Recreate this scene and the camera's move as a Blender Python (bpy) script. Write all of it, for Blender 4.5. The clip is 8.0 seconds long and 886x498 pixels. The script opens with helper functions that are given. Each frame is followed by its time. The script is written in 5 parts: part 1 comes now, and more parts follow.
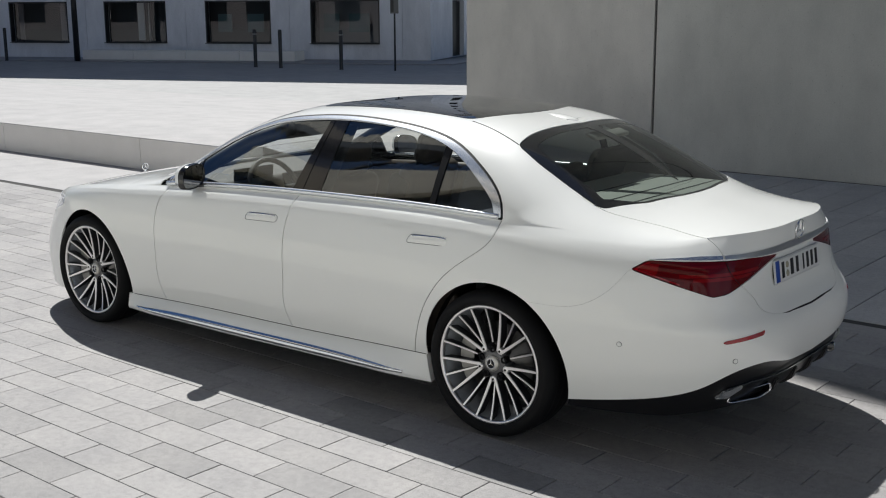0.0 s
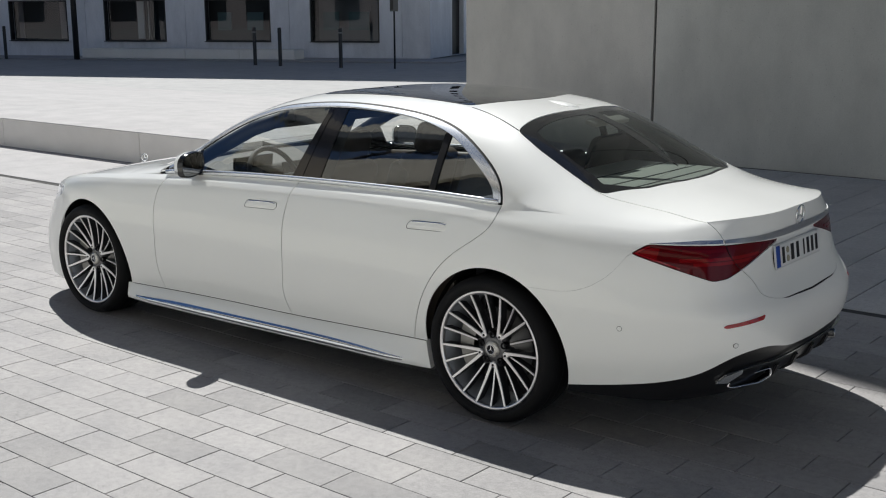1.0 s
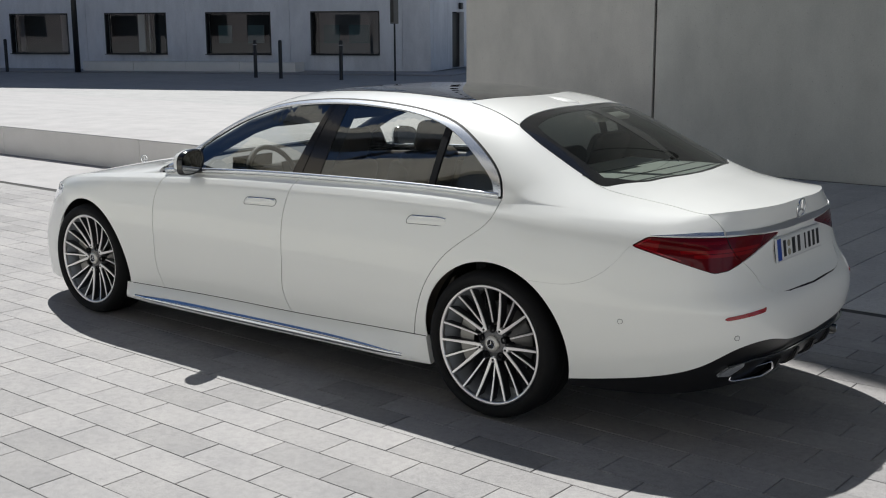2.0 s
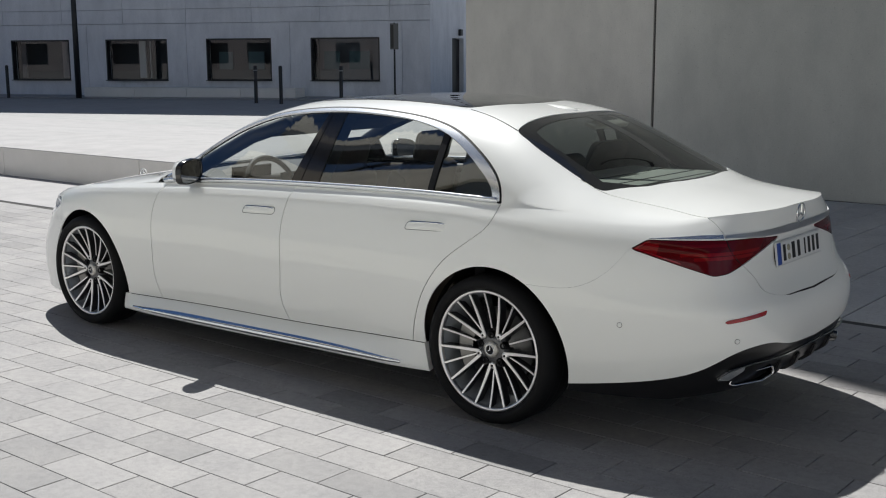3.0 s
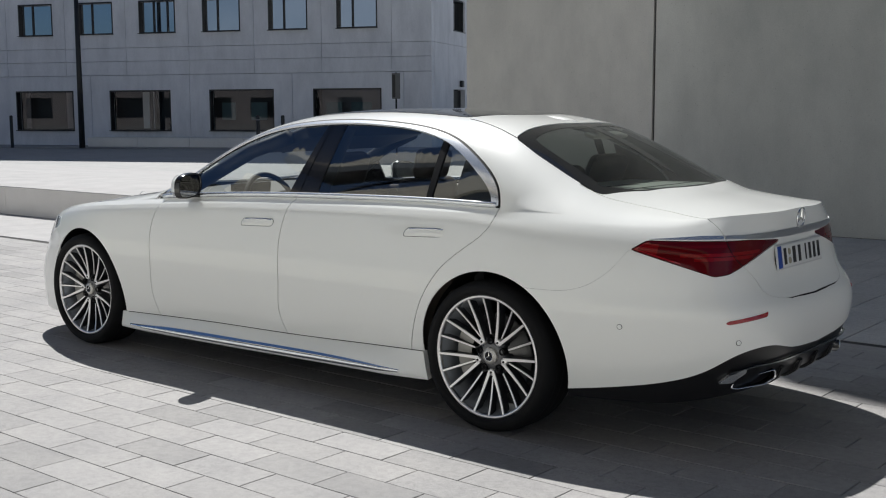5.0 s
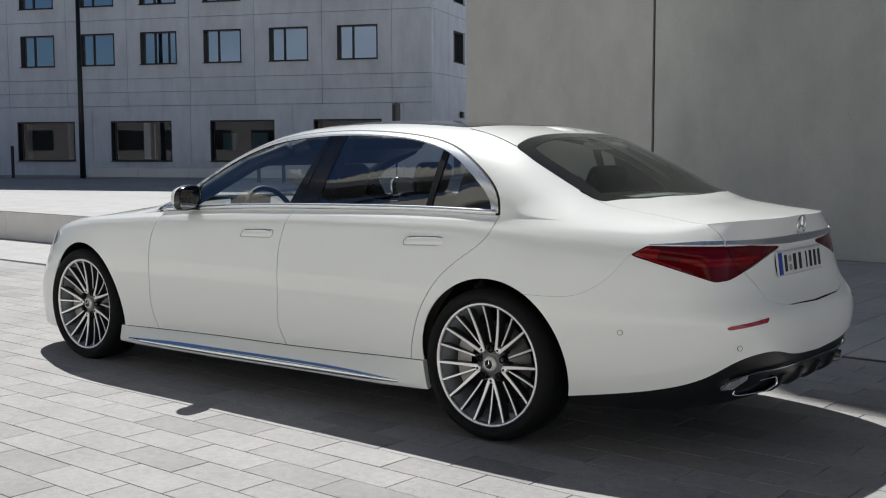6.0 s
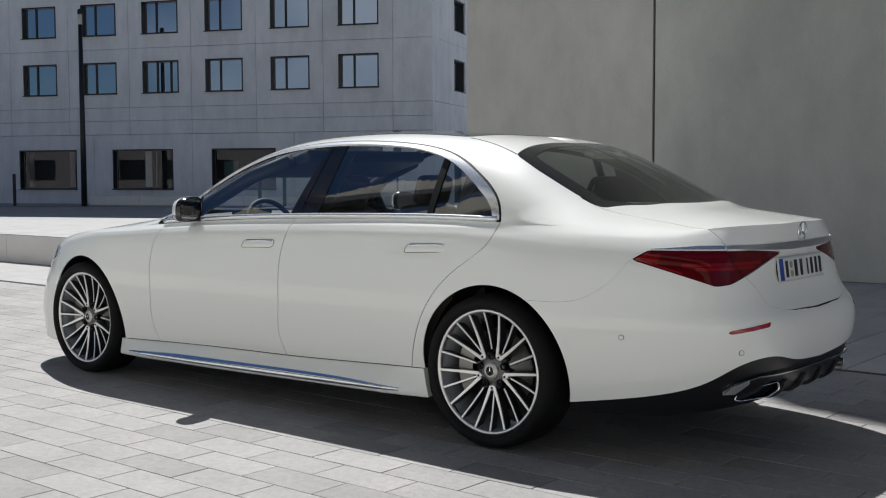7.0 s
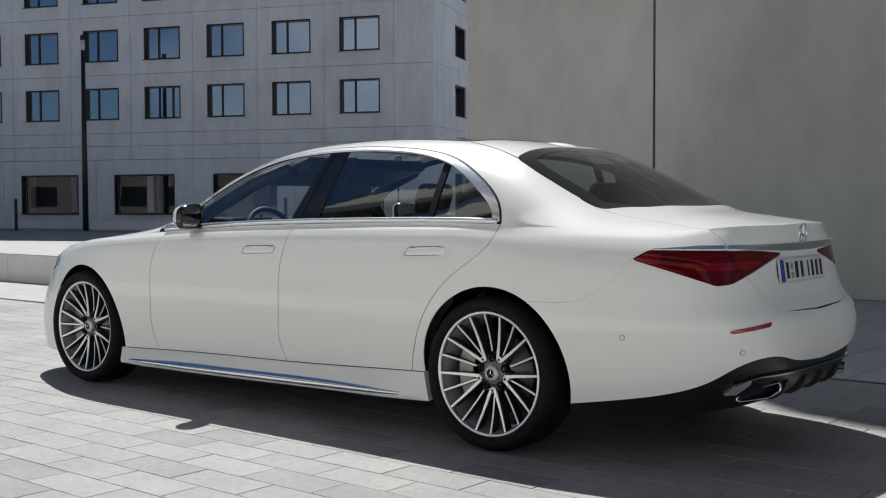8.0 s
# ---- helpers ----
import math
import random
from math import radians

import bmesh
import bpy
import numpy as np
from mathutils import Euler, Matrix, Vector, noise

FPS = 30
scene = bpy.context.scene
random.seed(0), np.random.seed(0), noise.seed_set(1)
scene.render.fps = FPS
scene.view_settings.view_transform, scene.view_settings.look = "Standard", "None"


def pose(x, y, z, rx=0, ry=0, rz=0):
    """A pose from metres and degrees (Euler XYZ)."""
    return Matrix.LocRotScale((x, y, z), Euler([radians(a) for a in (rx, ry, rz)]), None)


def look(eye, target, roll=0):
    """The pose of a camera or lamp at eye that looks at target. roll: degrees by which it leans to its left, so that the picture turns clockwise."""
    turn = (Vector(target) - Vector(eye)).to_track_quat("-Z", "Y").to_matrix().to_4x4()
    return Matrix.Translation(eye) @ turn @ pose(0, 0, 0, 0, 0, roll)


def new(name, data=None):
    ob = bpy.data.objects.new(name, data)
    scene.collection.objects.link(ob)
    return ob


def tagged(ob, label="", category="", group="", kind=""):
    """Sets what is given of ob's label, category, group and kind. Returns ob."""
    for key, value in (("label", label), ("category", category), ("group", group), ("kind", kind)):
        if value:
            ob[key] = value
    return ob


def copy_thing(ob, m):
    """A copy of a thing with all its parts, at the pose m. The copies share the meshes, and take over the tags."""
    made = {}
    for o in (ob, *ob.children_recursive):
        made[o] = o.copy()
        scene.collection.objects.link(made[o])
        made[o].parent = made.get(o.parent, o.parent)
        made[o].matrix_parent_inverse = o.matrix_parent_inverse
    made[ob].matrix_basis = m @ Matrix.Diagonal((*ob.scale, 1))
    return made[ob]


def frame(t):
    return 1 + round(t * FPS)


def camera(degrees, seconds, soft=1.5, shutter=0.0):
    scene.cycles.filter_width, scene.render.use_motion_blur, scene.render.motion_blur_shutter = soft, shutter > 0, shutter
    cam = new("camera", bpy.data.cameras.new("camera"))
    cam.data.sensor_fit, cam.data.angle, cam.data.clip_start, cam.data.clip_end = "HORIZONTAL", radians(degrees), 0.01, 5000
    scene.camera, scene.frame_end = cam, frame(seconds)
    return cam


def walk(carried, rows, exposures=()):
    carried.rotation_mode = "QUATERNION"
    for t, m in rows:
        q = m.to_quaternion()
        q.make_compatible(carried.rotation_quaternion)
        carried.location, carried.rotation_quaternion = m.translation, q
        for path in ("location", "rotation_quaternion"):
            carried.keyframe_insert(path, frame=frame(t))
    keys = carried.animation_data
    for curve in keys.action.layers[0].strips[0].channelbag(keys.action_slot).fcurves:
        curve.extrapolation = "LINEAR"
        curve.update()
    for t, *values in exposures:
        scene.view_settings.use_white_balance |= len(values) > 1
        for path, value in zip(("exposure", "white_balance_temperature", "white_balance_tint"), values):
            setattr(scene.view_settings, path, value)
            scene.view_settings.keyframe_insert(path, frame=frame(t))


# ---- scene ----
cam = camera(42.8, 8.0, soft=1.1)
PATH = [
    (0, (4.636, -5.038, 2.01), (3.408, -3.517, 1.59), -0.3),
    (0.5, (4.635, -5.038, 1.982), (3.407, -3.517, 1.562), -0.3),
    (1, (4.638, -5.042, 1.941), (3.41, -3.52, 1.521), -0.3),
    (1.5, (4.638, -5.041, 1.892), (3.409, -3.518, 1.48), -0.3),
    (3, (4.646, -5.041, 1.732), (3.409, -3.508, 1.387), -0.3),
    (3.5, (4.649, -5.039, 1.674), (3.41, -3.503, 1.353), -0.3),
    (4, (4.651, -5.039, 1.612), (3.41, -3.499, 1.315), -0.2),
    (4.5, (4.656, -5.037, 1.555), (3.411, -3.496, 1.281), -0.2),
    (6, (4.661, -5.038, 1.376), (3.409, -3.49, 1.187), -0.2),
    (6.5, (4.662, -5.041, 1.321), (3.408, -3.492, 1.16), -0.1),
    (7, (4.666, -5.046, 1.266), (3.41, -3.495, 1.131), -0.2),
    (7.5, (4.666, -5.046, 1.208), (3.409, -3.495, 1.099), -0.2),
    (8, (4.671, -5.048, 1.148), (3.412, -3.496, 1.062), -0.2),
]
walk(cam, [(t, look(eye, target, roll)) for t, eye, target, roll in PATH])

# ---- world, sun, exposure ----
SUN = Vector((-0.55, 0.425, 1.0)).normalized()
world = bpy.data.worlds.new("sky")
scene.world = world
world.use_nodes = True
wn = world.node_tree.nodes
sky = wn.new("ShaderNodeTexSky")
sky.sky_type, sky.sun_disc = "NISHITA", False
sky.sun_elevation = math.asin(SUN.z)
sky.sun_rotation = math.atan2(SUN.x, SUN.y)
sky.air_density, sky.dust_density, sky.ozone_density = 0.8, 0.7, 0.4
# a faint teal cast of the haze
haze = wn.new("ShaderNodeMix")
haze.data_type, haze.blend_type = "RGBA", "MULTIPLY"
haze.inputs[0].default_value = 1.0
haze.inputs[7].default_value = (0.67, 0.94, 1.26, 1)
world.node_tree.links.new(sky.outputs[0], haze.inputs[6])
# scattered fair-weather clouds
air = wn.new("ShaderNodeTexCoord")
puff = wn.new("ShaderNodeTexNoise")
puff.inputs["Scale"].default_value, puff.inputs["Detail"].default_value = 3.2, 7.0
cover = wn.new("ShaderNodeValToRGB")
cover.color_ramp.elements[0].position, cover.color_ramp.elements[1].position = 0.50, 0.68
cloud = wn.new("ShaderNodeMix")
cloud.data_type = "RGBA"
cloud.inputs[7].default_value = (9.2, 11.0, 13.4, 1)
world.node_tree.links.new(air.outputs["Generated"], puff.inputs["Vector"])
world.node_tree.links.new(puff.outputs[0], cover.inputs[0])
height, thin, share = (wn.new(k) for k in ("ShaderNodeSeparateXYZ", "ShaderNodeMapRange", "ShaderNodeMath"))
thin.inputs["From Min"].default_value, thin.inputs["From Max"].default_value = 0.25, 0.75
thin.inputs["To Min"].default_value, thin.inputs["To Max"].default_value = 1.0, 0.15
share.operation = "MULTIPLY"
world.node_tree.links.new(air.outputs["Generated"], height.inputs[0])
world.node_tree.links.new(height.outputs["Z"], thin.inputs["Value"])
world.node_tree.links.new(cover.outputs[0], share.inputs[0])
world.node_tree.links.new(thin.outputs[0], share.inputs[1])
world.node_tree.links.new(share.outputs[0], cloud.inputs[0])
world.node_tree.links.new(haze.outputs[2], cloud.inputs[6])
world.node_tree.links.new(cloud.outputs[2], wn["Background"].inputs[0])
wn["Background"].inputs[1].default_value = 0.029
sun_data = bpy.data.lights.new("sun", "SUN")
sun_data.energy, sun_data.angle, sun_data.color = 4.45, radians(0.53), (0.985, 0.98, 0.955)
sun = new("sun", sun_data)
sun.matrix_world = look(SUN * 60, (0, 0, 0))
scene.view_settings.exposure = 0.36

# ---- materials ----
def mat(name, color=(0.5, 0.5, 0.5), rough=0.5, metal=0.0, **more):
    m = bpy.data.materials.new(name)
    m.use_nodes = True
    b = m.node_tree.nodes["Principled BSDF"]
    b.inputs["Base Color"].default_value = (*color, 1)
    b.inputs["Roughness"].default_value = rough
    b.inputs["Metallic"].default_value = metal
    for key, value in more.items():
        b.inputs[key.replace("_", " ")].default_value = value
    return m


def node(m, kind, **inputs):
    n = m.node_tree.nodes.new(kind)
    for key, value in inputs.items():
        n.inputs[key.replace("_", " ")].default_value = value
    return n


def link(m, a, b):
    m.node_tree.links.new(a, b)


def ramp(m, fac, stops):
    n = m.node_tree.nodes.new("ShaderNodeValToRGB")
    link(m, fac, n.inputs[0])
    while len(n.color_ramp.elements) < len(stops):
        n.color_ramp.elements.new(0.5)
    for e, (p, c) in zip(n.color_ramp.elements, stops):
        e.position, e.color = p, (*c, 1) if len(c) == 3 else c
    return n.outputs[0]


def mixed(m, blend, fac, a, b):
    n = m.node_tree.nodes.new("ShaderNodeMix")
    n.data_type, n.blend_type = "RGBA", blend
    for socket, value in ((n.inputs[0], fac), (n.inputs[6], a), (n.inputs[7], b)):
        if isinstance(value, bpy.types.NodeSocket):
            link(m, value, socket)
        else:
            socket.default_value = value if isinstance(value, float) else (*value, 1)
    return n.outputs[2]


def coords(m, scale=(1, 1, 1), kind="Object"):
    c, p = m.node_tree.nodes.new("ShaderNodeTexCoord"), m.node_tree.nodes.new("ShaderNodeMapping")
    p.inputs["Scale"].default_value = scale
    link(m, c.outputs[kind], p.inputs[0])
    return p.outputs[0]


def noisy(m, vec, scale, detail=4.0, rough=0.55):
    n = node(m, "ShaderNodeTexNoise", Scale=scale, Detail=detail, Roughness=rough)
    link(m, vec, n.inputs["Vector"])
    return n.outputs[0]


def bump(m, height, strength, distance):
    n = node(m, "ShaderNodeBump", Strength=strength, Distance=distance)
    link(m, height, n.inputs["Height"])
    link(m, n.outputs[0], m.node_tree.nodes["Principled BSDF"].inputs["Normal"])


def world_pos(m):
    return m.node_tree.nodes.new("ShaderNodeNewGeometry").outputs["Position"]


def concrete(name, dark, light, blotch=0.5, grain=60.0, stretch=(1, 1, 0.35), rough=0.75, relief=0.002, stain=0.82):
    """Cast concrete: soft cloudy stains, faint vertical runs, fine grain and pores."""
    m = mat(name, light, rough)
    p = m.node_tree.nodes.new("ShaderNodeMapping")
    p.inputs["Scale"].default_value = stretch
    link(m, world_pos(m), p.inputs[0])
    big = noisy(m, p.outputs[0], blotch, 6.0, 0.6)
    base = ramp(m, big, [(0.32, dark), (0.68, light)])
    mid = noisy(m, p.outputs[0], blotch * 7.0, 5.0, 0.65)
    base = mixed(m, "MULTIPLY", 1.0, base, ramp(m, mid, [(0.30, (stain, stain + 0.005, stain + 0.01)), (0.62, (1.0, 1.0, 1.0))]))
    fine = noisy(m, world_pos(m), grain, 3.0, 0.7)
    pore = node(m, "ShaderNodeTexVoronoi", Scale=grain * 0.22)
    link(m, world_pos(m), pore.inputs["Vector"])
    base = mixed(m, "MULTIPLY", 1.0, base, ramp(m, pore.outputs["Distance"], [(0.05, (0.80, 0.80, 0.80)), (0.12, (1.0, 1.0, 1.0))]))
    col = mixed(m, "MULTIPLY", 1.0, base, ramp(m, fine, [(0.25, (0.86, 0.86, 0.86)), (0.7, (1.0, 1.0, 1.0))]))
    link(m, col, m.node_tree.nodes["Principled BSDF"].inputs["Base Color"])
    bump(m, fine, 0.25, relief)
    return m


def slab_mat(name, tones, rough, speck=0.28):
    """Paving: one tone a slab, cloudy wear over it, light and dark aggregate."""
    m = mat(name, tones[0], rough)
    info = m.node_tree.nodes.new("ShaderNodeObjectInfo").outputs["Random"]
    isle = m.node_tree.nodes.new("ShaderNodeNewGeometry").outputs["Random Per Island"]
    add = m.node_tree.nodes.new("ShaderNodeMath")
    add.operation = "ADD"
    link(m, info, add.inputs[0])
    link(m, isle, add.inputs[1])
    frac = m.node_tree.nodes.new("ShaderNodeMath")
    frac.operation = "FRACT"
    link(m, add.outputs[0], frac.inputs[0])
    base = ramp(m, frac.outputs[0], [(i / (len(tones) - 1), c) for i, c in enumerate(tones)])
    wear = noisy(m, world_pos(m), 2.3, 5.0, 0.6)
    fine = noisy(m, world_pos(m), 210.0, 2.0, 0.8)
    col = mixed(m, "MULTIPLY", 1.0, base, ramp(m, wear, [(0.3, (0.84, 0.84, 0.85)), (0.7, (1.04, 1.03, 1.02))]))
    mott = noisy(m, world_pos(m), 26.0, 5.0, 0.7)
    col = mixed(m, "MULTIPLY", 1.0, col, ramp(m, mott, [(0.30, (0.82, 0.82, 0.825)), (0.55, (1.0, 1.0, 1.0)), (0.75, (1.07, 1.07, 1.07))]))
    drop = node(m, "ShaderNodeTexVoronoi", Scale=5.5, Randomness=1.0)
    link(m, world_pos(m), drop.inputs["Vector"])
    col = mixed(m, "MULTIPLY", 1.0, col, ramp(m, drop.outputs["Distance"], [(0.035, (0.82, 0.82, 0.82)), (0.06, (1.0, 1.0, 1.0))]))
    col = mixed(m, "MULTIPLY", 1.0, col, ramp(m, fine, [(0.2, (1 - 2 * speck,) * 3), (0.5, (1.0,) * 3), (0.8, (1 + speck,) * 3)]))
    link(m, col, m.node_tree.nodes["Principled BSDF"].inputs["Base Color"])
    bump(m, fine, 0.35, 0.0015)
    m.node_tree.nodes["Principled BSDF"].inputs["Specular IOR Level"].default_value = 0.25
    return m


def pane_mat(name, tint, ior=1.5, gloss=(1.0, 1.0, 1.0)):
    """Window glass: lets light through tinted, and mirrors by Fresnel."""
    m = bpy.data.materials.new(name)
    m.use_nodes = True
    t = m.node_tree
    t.nodes.clear()
    out, mix = t.nodes.new("ShaderNodeOutputMaterial"), t.nodes.new("ShaderNodeMixShader")
    clear, shine = t.nodes.new("ShaderNodeBsdfTransparent"), t.nodes.new("ShaderNodeBsdfGlossy")
    clear.inputs[0].default_value = (*tint, 1)
    shine.inputs[0].default_value = (*gloss, 1)
    shine.inputs["Roughness"].default_value = 0.0
    # Schlick's rule, the same from both sides of the pane
    face = t.nodes.new("ShaderNodeLayerWeight")
    face.inputs[0].default_value = 0.5
    f0 = ((ior - 1) / (ior + 1)) ** 2
    power, scaled = t.nodes.new("ShaderNodeMath"), t.nodes.new("ShaderNodeMath")
    power.operation, scaled.operation = "POWER", "MULTIPLY_ADD"
    power.inputs[1].default_value = 5.0
    scaled.inputs[1].default_value, scaled.inputs[2].default_value = 1.0 - f0, f0
    t.links.new(face.outputs["Facing"], power.inputs[0])
    t.links.new(power.outputs[0], scaled.inputs[0])
    t.links.new(scaled.outputs[0], mix.inputs[0])
    t.links.new(clear.outputs[0], mix.inputs[1])
    t.links.new(shine.outputs[0], mix.inputs[2])
    t.links.new(mix.outputs[0], out.inputs[0])
    return m


PAINT = mat("white_paint", (0.885, 0.892, 0.866), 0.4, Coat_Weight=1.0, Coat_Roughness=0.02, Specular_IOR_Level=0.2, Diffuse_Roughness=0.3)
BLACK_GLOSS = mat("gloss_black", (0.008, 0.008, 0.009), 0.12, Coat_Weight=0.5)
BLACK_TRIM = mat("black_rubber", (0.008, 0.008, 0.009), 0.6, Specular_IOR_Level=0.2)
TYRE = mat("tyre_rubber", (0.008, 0.008, 0.0085), 0.75, Specular_IOR_Level=0.22)
bump(TYRE, noisy(TYRE, coords(TYRE), 120.0), 0.2, 0.001)
DARK_CHROME = mat("dark_chrome", (0.30, 0.32, 0.33), 0.18, 1.0)
CHROME = mat("chrome", (0.82, 0.83, 0.84), 0.09, 1.0)
SATIN = mat("satin_chrome", (0.78, 0.80, 0.82), 0.24, 0.85)
RIM = mat("machined_rim", (0.78, 0.77, 0.76), 0.32, 1.0)
RIM_MID = mat("mid_rim", (0.13, 0.13, 0.132), 0.35, 0.7)
RIM_DARK = mat("dark_rim", (0.055, 0.056, 0.06), 0.3, 0.6)
DISC = mat("brake_steel", (0.15, 0.145, 0.14), 0.4, 1.0)
PLASTIC = mat("dark_plastic", (0.02, 0.02, 0.021), 0.45)
LEATHER = mat("dark_leather", (0.022, 0.022, 0.024), 0.65)
LEATHER_LIGHT = mat("pale_leather", (0.5, 0.47, 0.42), 0.5)
LEATHER_BROWN = mat("brown_leather", (0.085, 0.07, 0.058), 0.5)
WINDOW = pane_mat("car_window", (0.95, 0.97, 0.95), 2.45, (0.88, 0.95, 1.0))
SCREEN = pane_mat("windscreen_glass", (0.92, 0.95, 0.93), 1.45)
WINDOW_DARK = pane_mat("rear_glass", (0.44, 0.48, 0.465), 1.6)
ROOF_GLASS = mat("roof_glass", (0.006, 0.006, 0.007), 0.03, Coat_Weight=1.0)
RED_LENS = mat("red_lens", (0.32, 0.005, 0.011), 0.06, Coat_Weight=1.0)
RIB_RED = mat("rib_red_lens", (0.13, 0.003, 0.006), 0.06, Specular_IOR_Level=0.4)
DARK_RED = mat("dark_red_lens", (0.095, 0.002, 0.004), 0.06, Specular_IOR_Level=0.35)
CLEAR_LENS = mat("headlight_lens", (0.72, 0.76, 0.82), 0.05, 0.35, Coat_Weight=1.0)
WALL = concrete("wall_concrete", (0.50, 0.50, 0.49), (0.66, 0.652, 0.636), 0.35, stretch=(1, 1, 0.55), stain=0.86)
wall_bsdf = WALL.node_tree.nodes["Principled BSDF"].inputs["Base Color"]
panel_tone = ramp(WALL, WALL.node_tree.nodes.new("ShaderNodeObjectInfo").outputs["Random"], [(0.0, (1.0, 0.965, 0.91)), (1.0, (0.915, 0.985, 0.945))])
link(WALL, mixed(WALL, "MULTIPLY", 1.0, wall_bsdf.links[0].from_socket, panel_tone), wall_bsdf)
FACADE = concrete("facade_concrete", (0.76, 0.77, 0.80), (0.85, 0.86, 0.89), 0.25, 30.0)
KERB = mat("kerb_concrete", (0.82, 0.795, 0.75), 0.8)
kerb_cloud = noisy(KERB, world_pos(KERB), 1.3, 6.0, 0.6)
kerb_grain = noisy(KERB, world_pos(KERB), 90.0, 3.0, 0.7)
kerb_tone = mixed(KERB, "MULTIPLY", 1.0, ramp(KERB, kerb_cloud, [(0.3, (0.79, 0.765, 0.72)), (0.7, (0.87, 0.845, 0.80))]), ramp(KERB, kerb_grain, [(0.25, (0.93, 0.93, 0.93)), (0.7, (1.0, 1.0, 1.0))]))
link(KERB, kerb_tone, KERB.node_tree.nodes["Principled BSDF"].inputs["Base Color"])
bump(KERB, kerb_grain, 0.25, 0.002)
PLAZA = concrete("plaza_concrete", (0.395, 0.382, 0.378), (0.42, 0.407, 0.402), 0.3, 40.0, (1, 1, 1))
ASPHALT = concrete("ground_stone", (0.36, 0.356, 0.35), (0.41, 0.406, 0.398), 0.3, 40.0, (1, 1, 1))
JOINT = mat("joint_sand", (0.055, 0.054, 0.051), 0.95)
SLAB = slab_mat("paving_slab", [(0.285, 0.278, 0.273), (0.366, 0.356, 0.350), (0.325, 0.316, 0.310), (0.382, 0.371, 0.364), (0.350, 0.340, 0.333)], 0.62)
PLANK = slab_mat("pale_slab", [(0.49, 0.488, 0.483), (0.55, 0.547, 0.541), (0.52, 0.518, 0.512)], 0.6)
WALL_JOINT = mat("wall_joint", (0.09, 0.088, 0.082), 0.95)
FACADE_JOINT = mat("facade_joint", (0.66, 0.67, 0.70), 0.9)
BAR_CHROME = mat("bar_chrome", (0.60, 0.61, 0.62), 0.38, 0.9)
DIFF_BLACK = mat("diffuser_black", (0.010, 0.010, 0.011), 0.3, Coat_Weight=0.12, Specular_IOR_Level=0.3)
MID_RED = mat("mid_red_lens", (0.20, 0.004, 0.006), 0.06, Specular_IOR_Level=0.4)
FRAME = mat("window_frame", (0.012, 0.013, 0.015), 0.4)
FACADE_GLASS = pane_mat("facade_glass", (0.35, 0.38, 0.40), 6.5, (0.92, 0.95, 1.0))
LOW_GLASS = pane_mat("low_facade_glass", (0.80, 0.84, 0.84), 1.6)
POST = mat("post_paint", (0.012, 0.013, 0.015), 0.45)
TAN = concrete("tan_stone", (0.47, 0.40, 0.305), (0.56, 0.48, 0.375), 0.4, 30.0)
PINK = concrete("pink_plaster", (0.52, 0.475, 0.475), (0.60, 0.55, 0.55), 0.3, 30.0)
# near-black colour holds the shade of unlit rooms behind the panes
ROOM = mat("room_shade", (0.026, 0.032, 0.038), 0.9)
SOUTH = concrete("south_concrete", (0.53, 0.55, 0.575), (0.60, 0.62, 0.645), 0.3, 30.0)
# very pale slabs out of view, to bounce sun onto the car's flank
PALE = slab_mat("bounce_paving", [(0.76, 0.742, 0.66), (0.86, 0.84, 0.75), (0.80, 0.782, 0.70), (0.85, 0.83, 0.74)], 0.6, 0.12)

# ---- mesh helpers ----
def ob_from(name, bm, material, parent=None, label="", smooth=False):
    me = bpy.data.meshes.new(name)
    bm.normal_update()
    bm.to_mesh(me)
    bm.free()
    for m in material if isinstance(material, (list, tuple)) else [material]:
        me.materials.append(m)
    if smooth:
        me.shade_smooth()
    ob = new(name, me)
    if parent is not None:
        ob.parent = parent
    if label:
        ob["label"] = label
    return ob


def part(name, bm, material, parent, label="", smooth=False):
    return ob_from(name, bm, material, parent, label, smooth)


def thing(name, m, label, category, group="", kind=""):
    ob = new(name)
    ob.empty_display_size = 0.1
    ob.matrix_world = m
    return tagged(ob, label, category, group, kind)


def add_box(bm, x0, x1, y0, y1, z0, z1, bevel=0.0):
    vs = [bm.verts.new((x, y, z)) for z in (z0, z1) for y in (y0, y1) for x in (x0, x1)]
    fs = [bm.faces.new([vs[i] for i in f]) for f in ((0, 2, 3, 1), (4, 5, 7, 6), (0, 1, 5, 4), (1, 3, 7, 5), (3, 2, 6, 7), (2, 0, 4, 6))]
    if bevel:
        bmesh.ops.bevel(bm, geom=list({e for f in fs for e in f.edges}), offset=bevel, segments=2, profile=0.5, affect="EDGES")
    return bm


def box(x0, x1, y0, y1, z0, z1, bevel=0.0):
    return add_box(bmesh.new(), x0, x1, y0, y1, z0, z1, bevel)


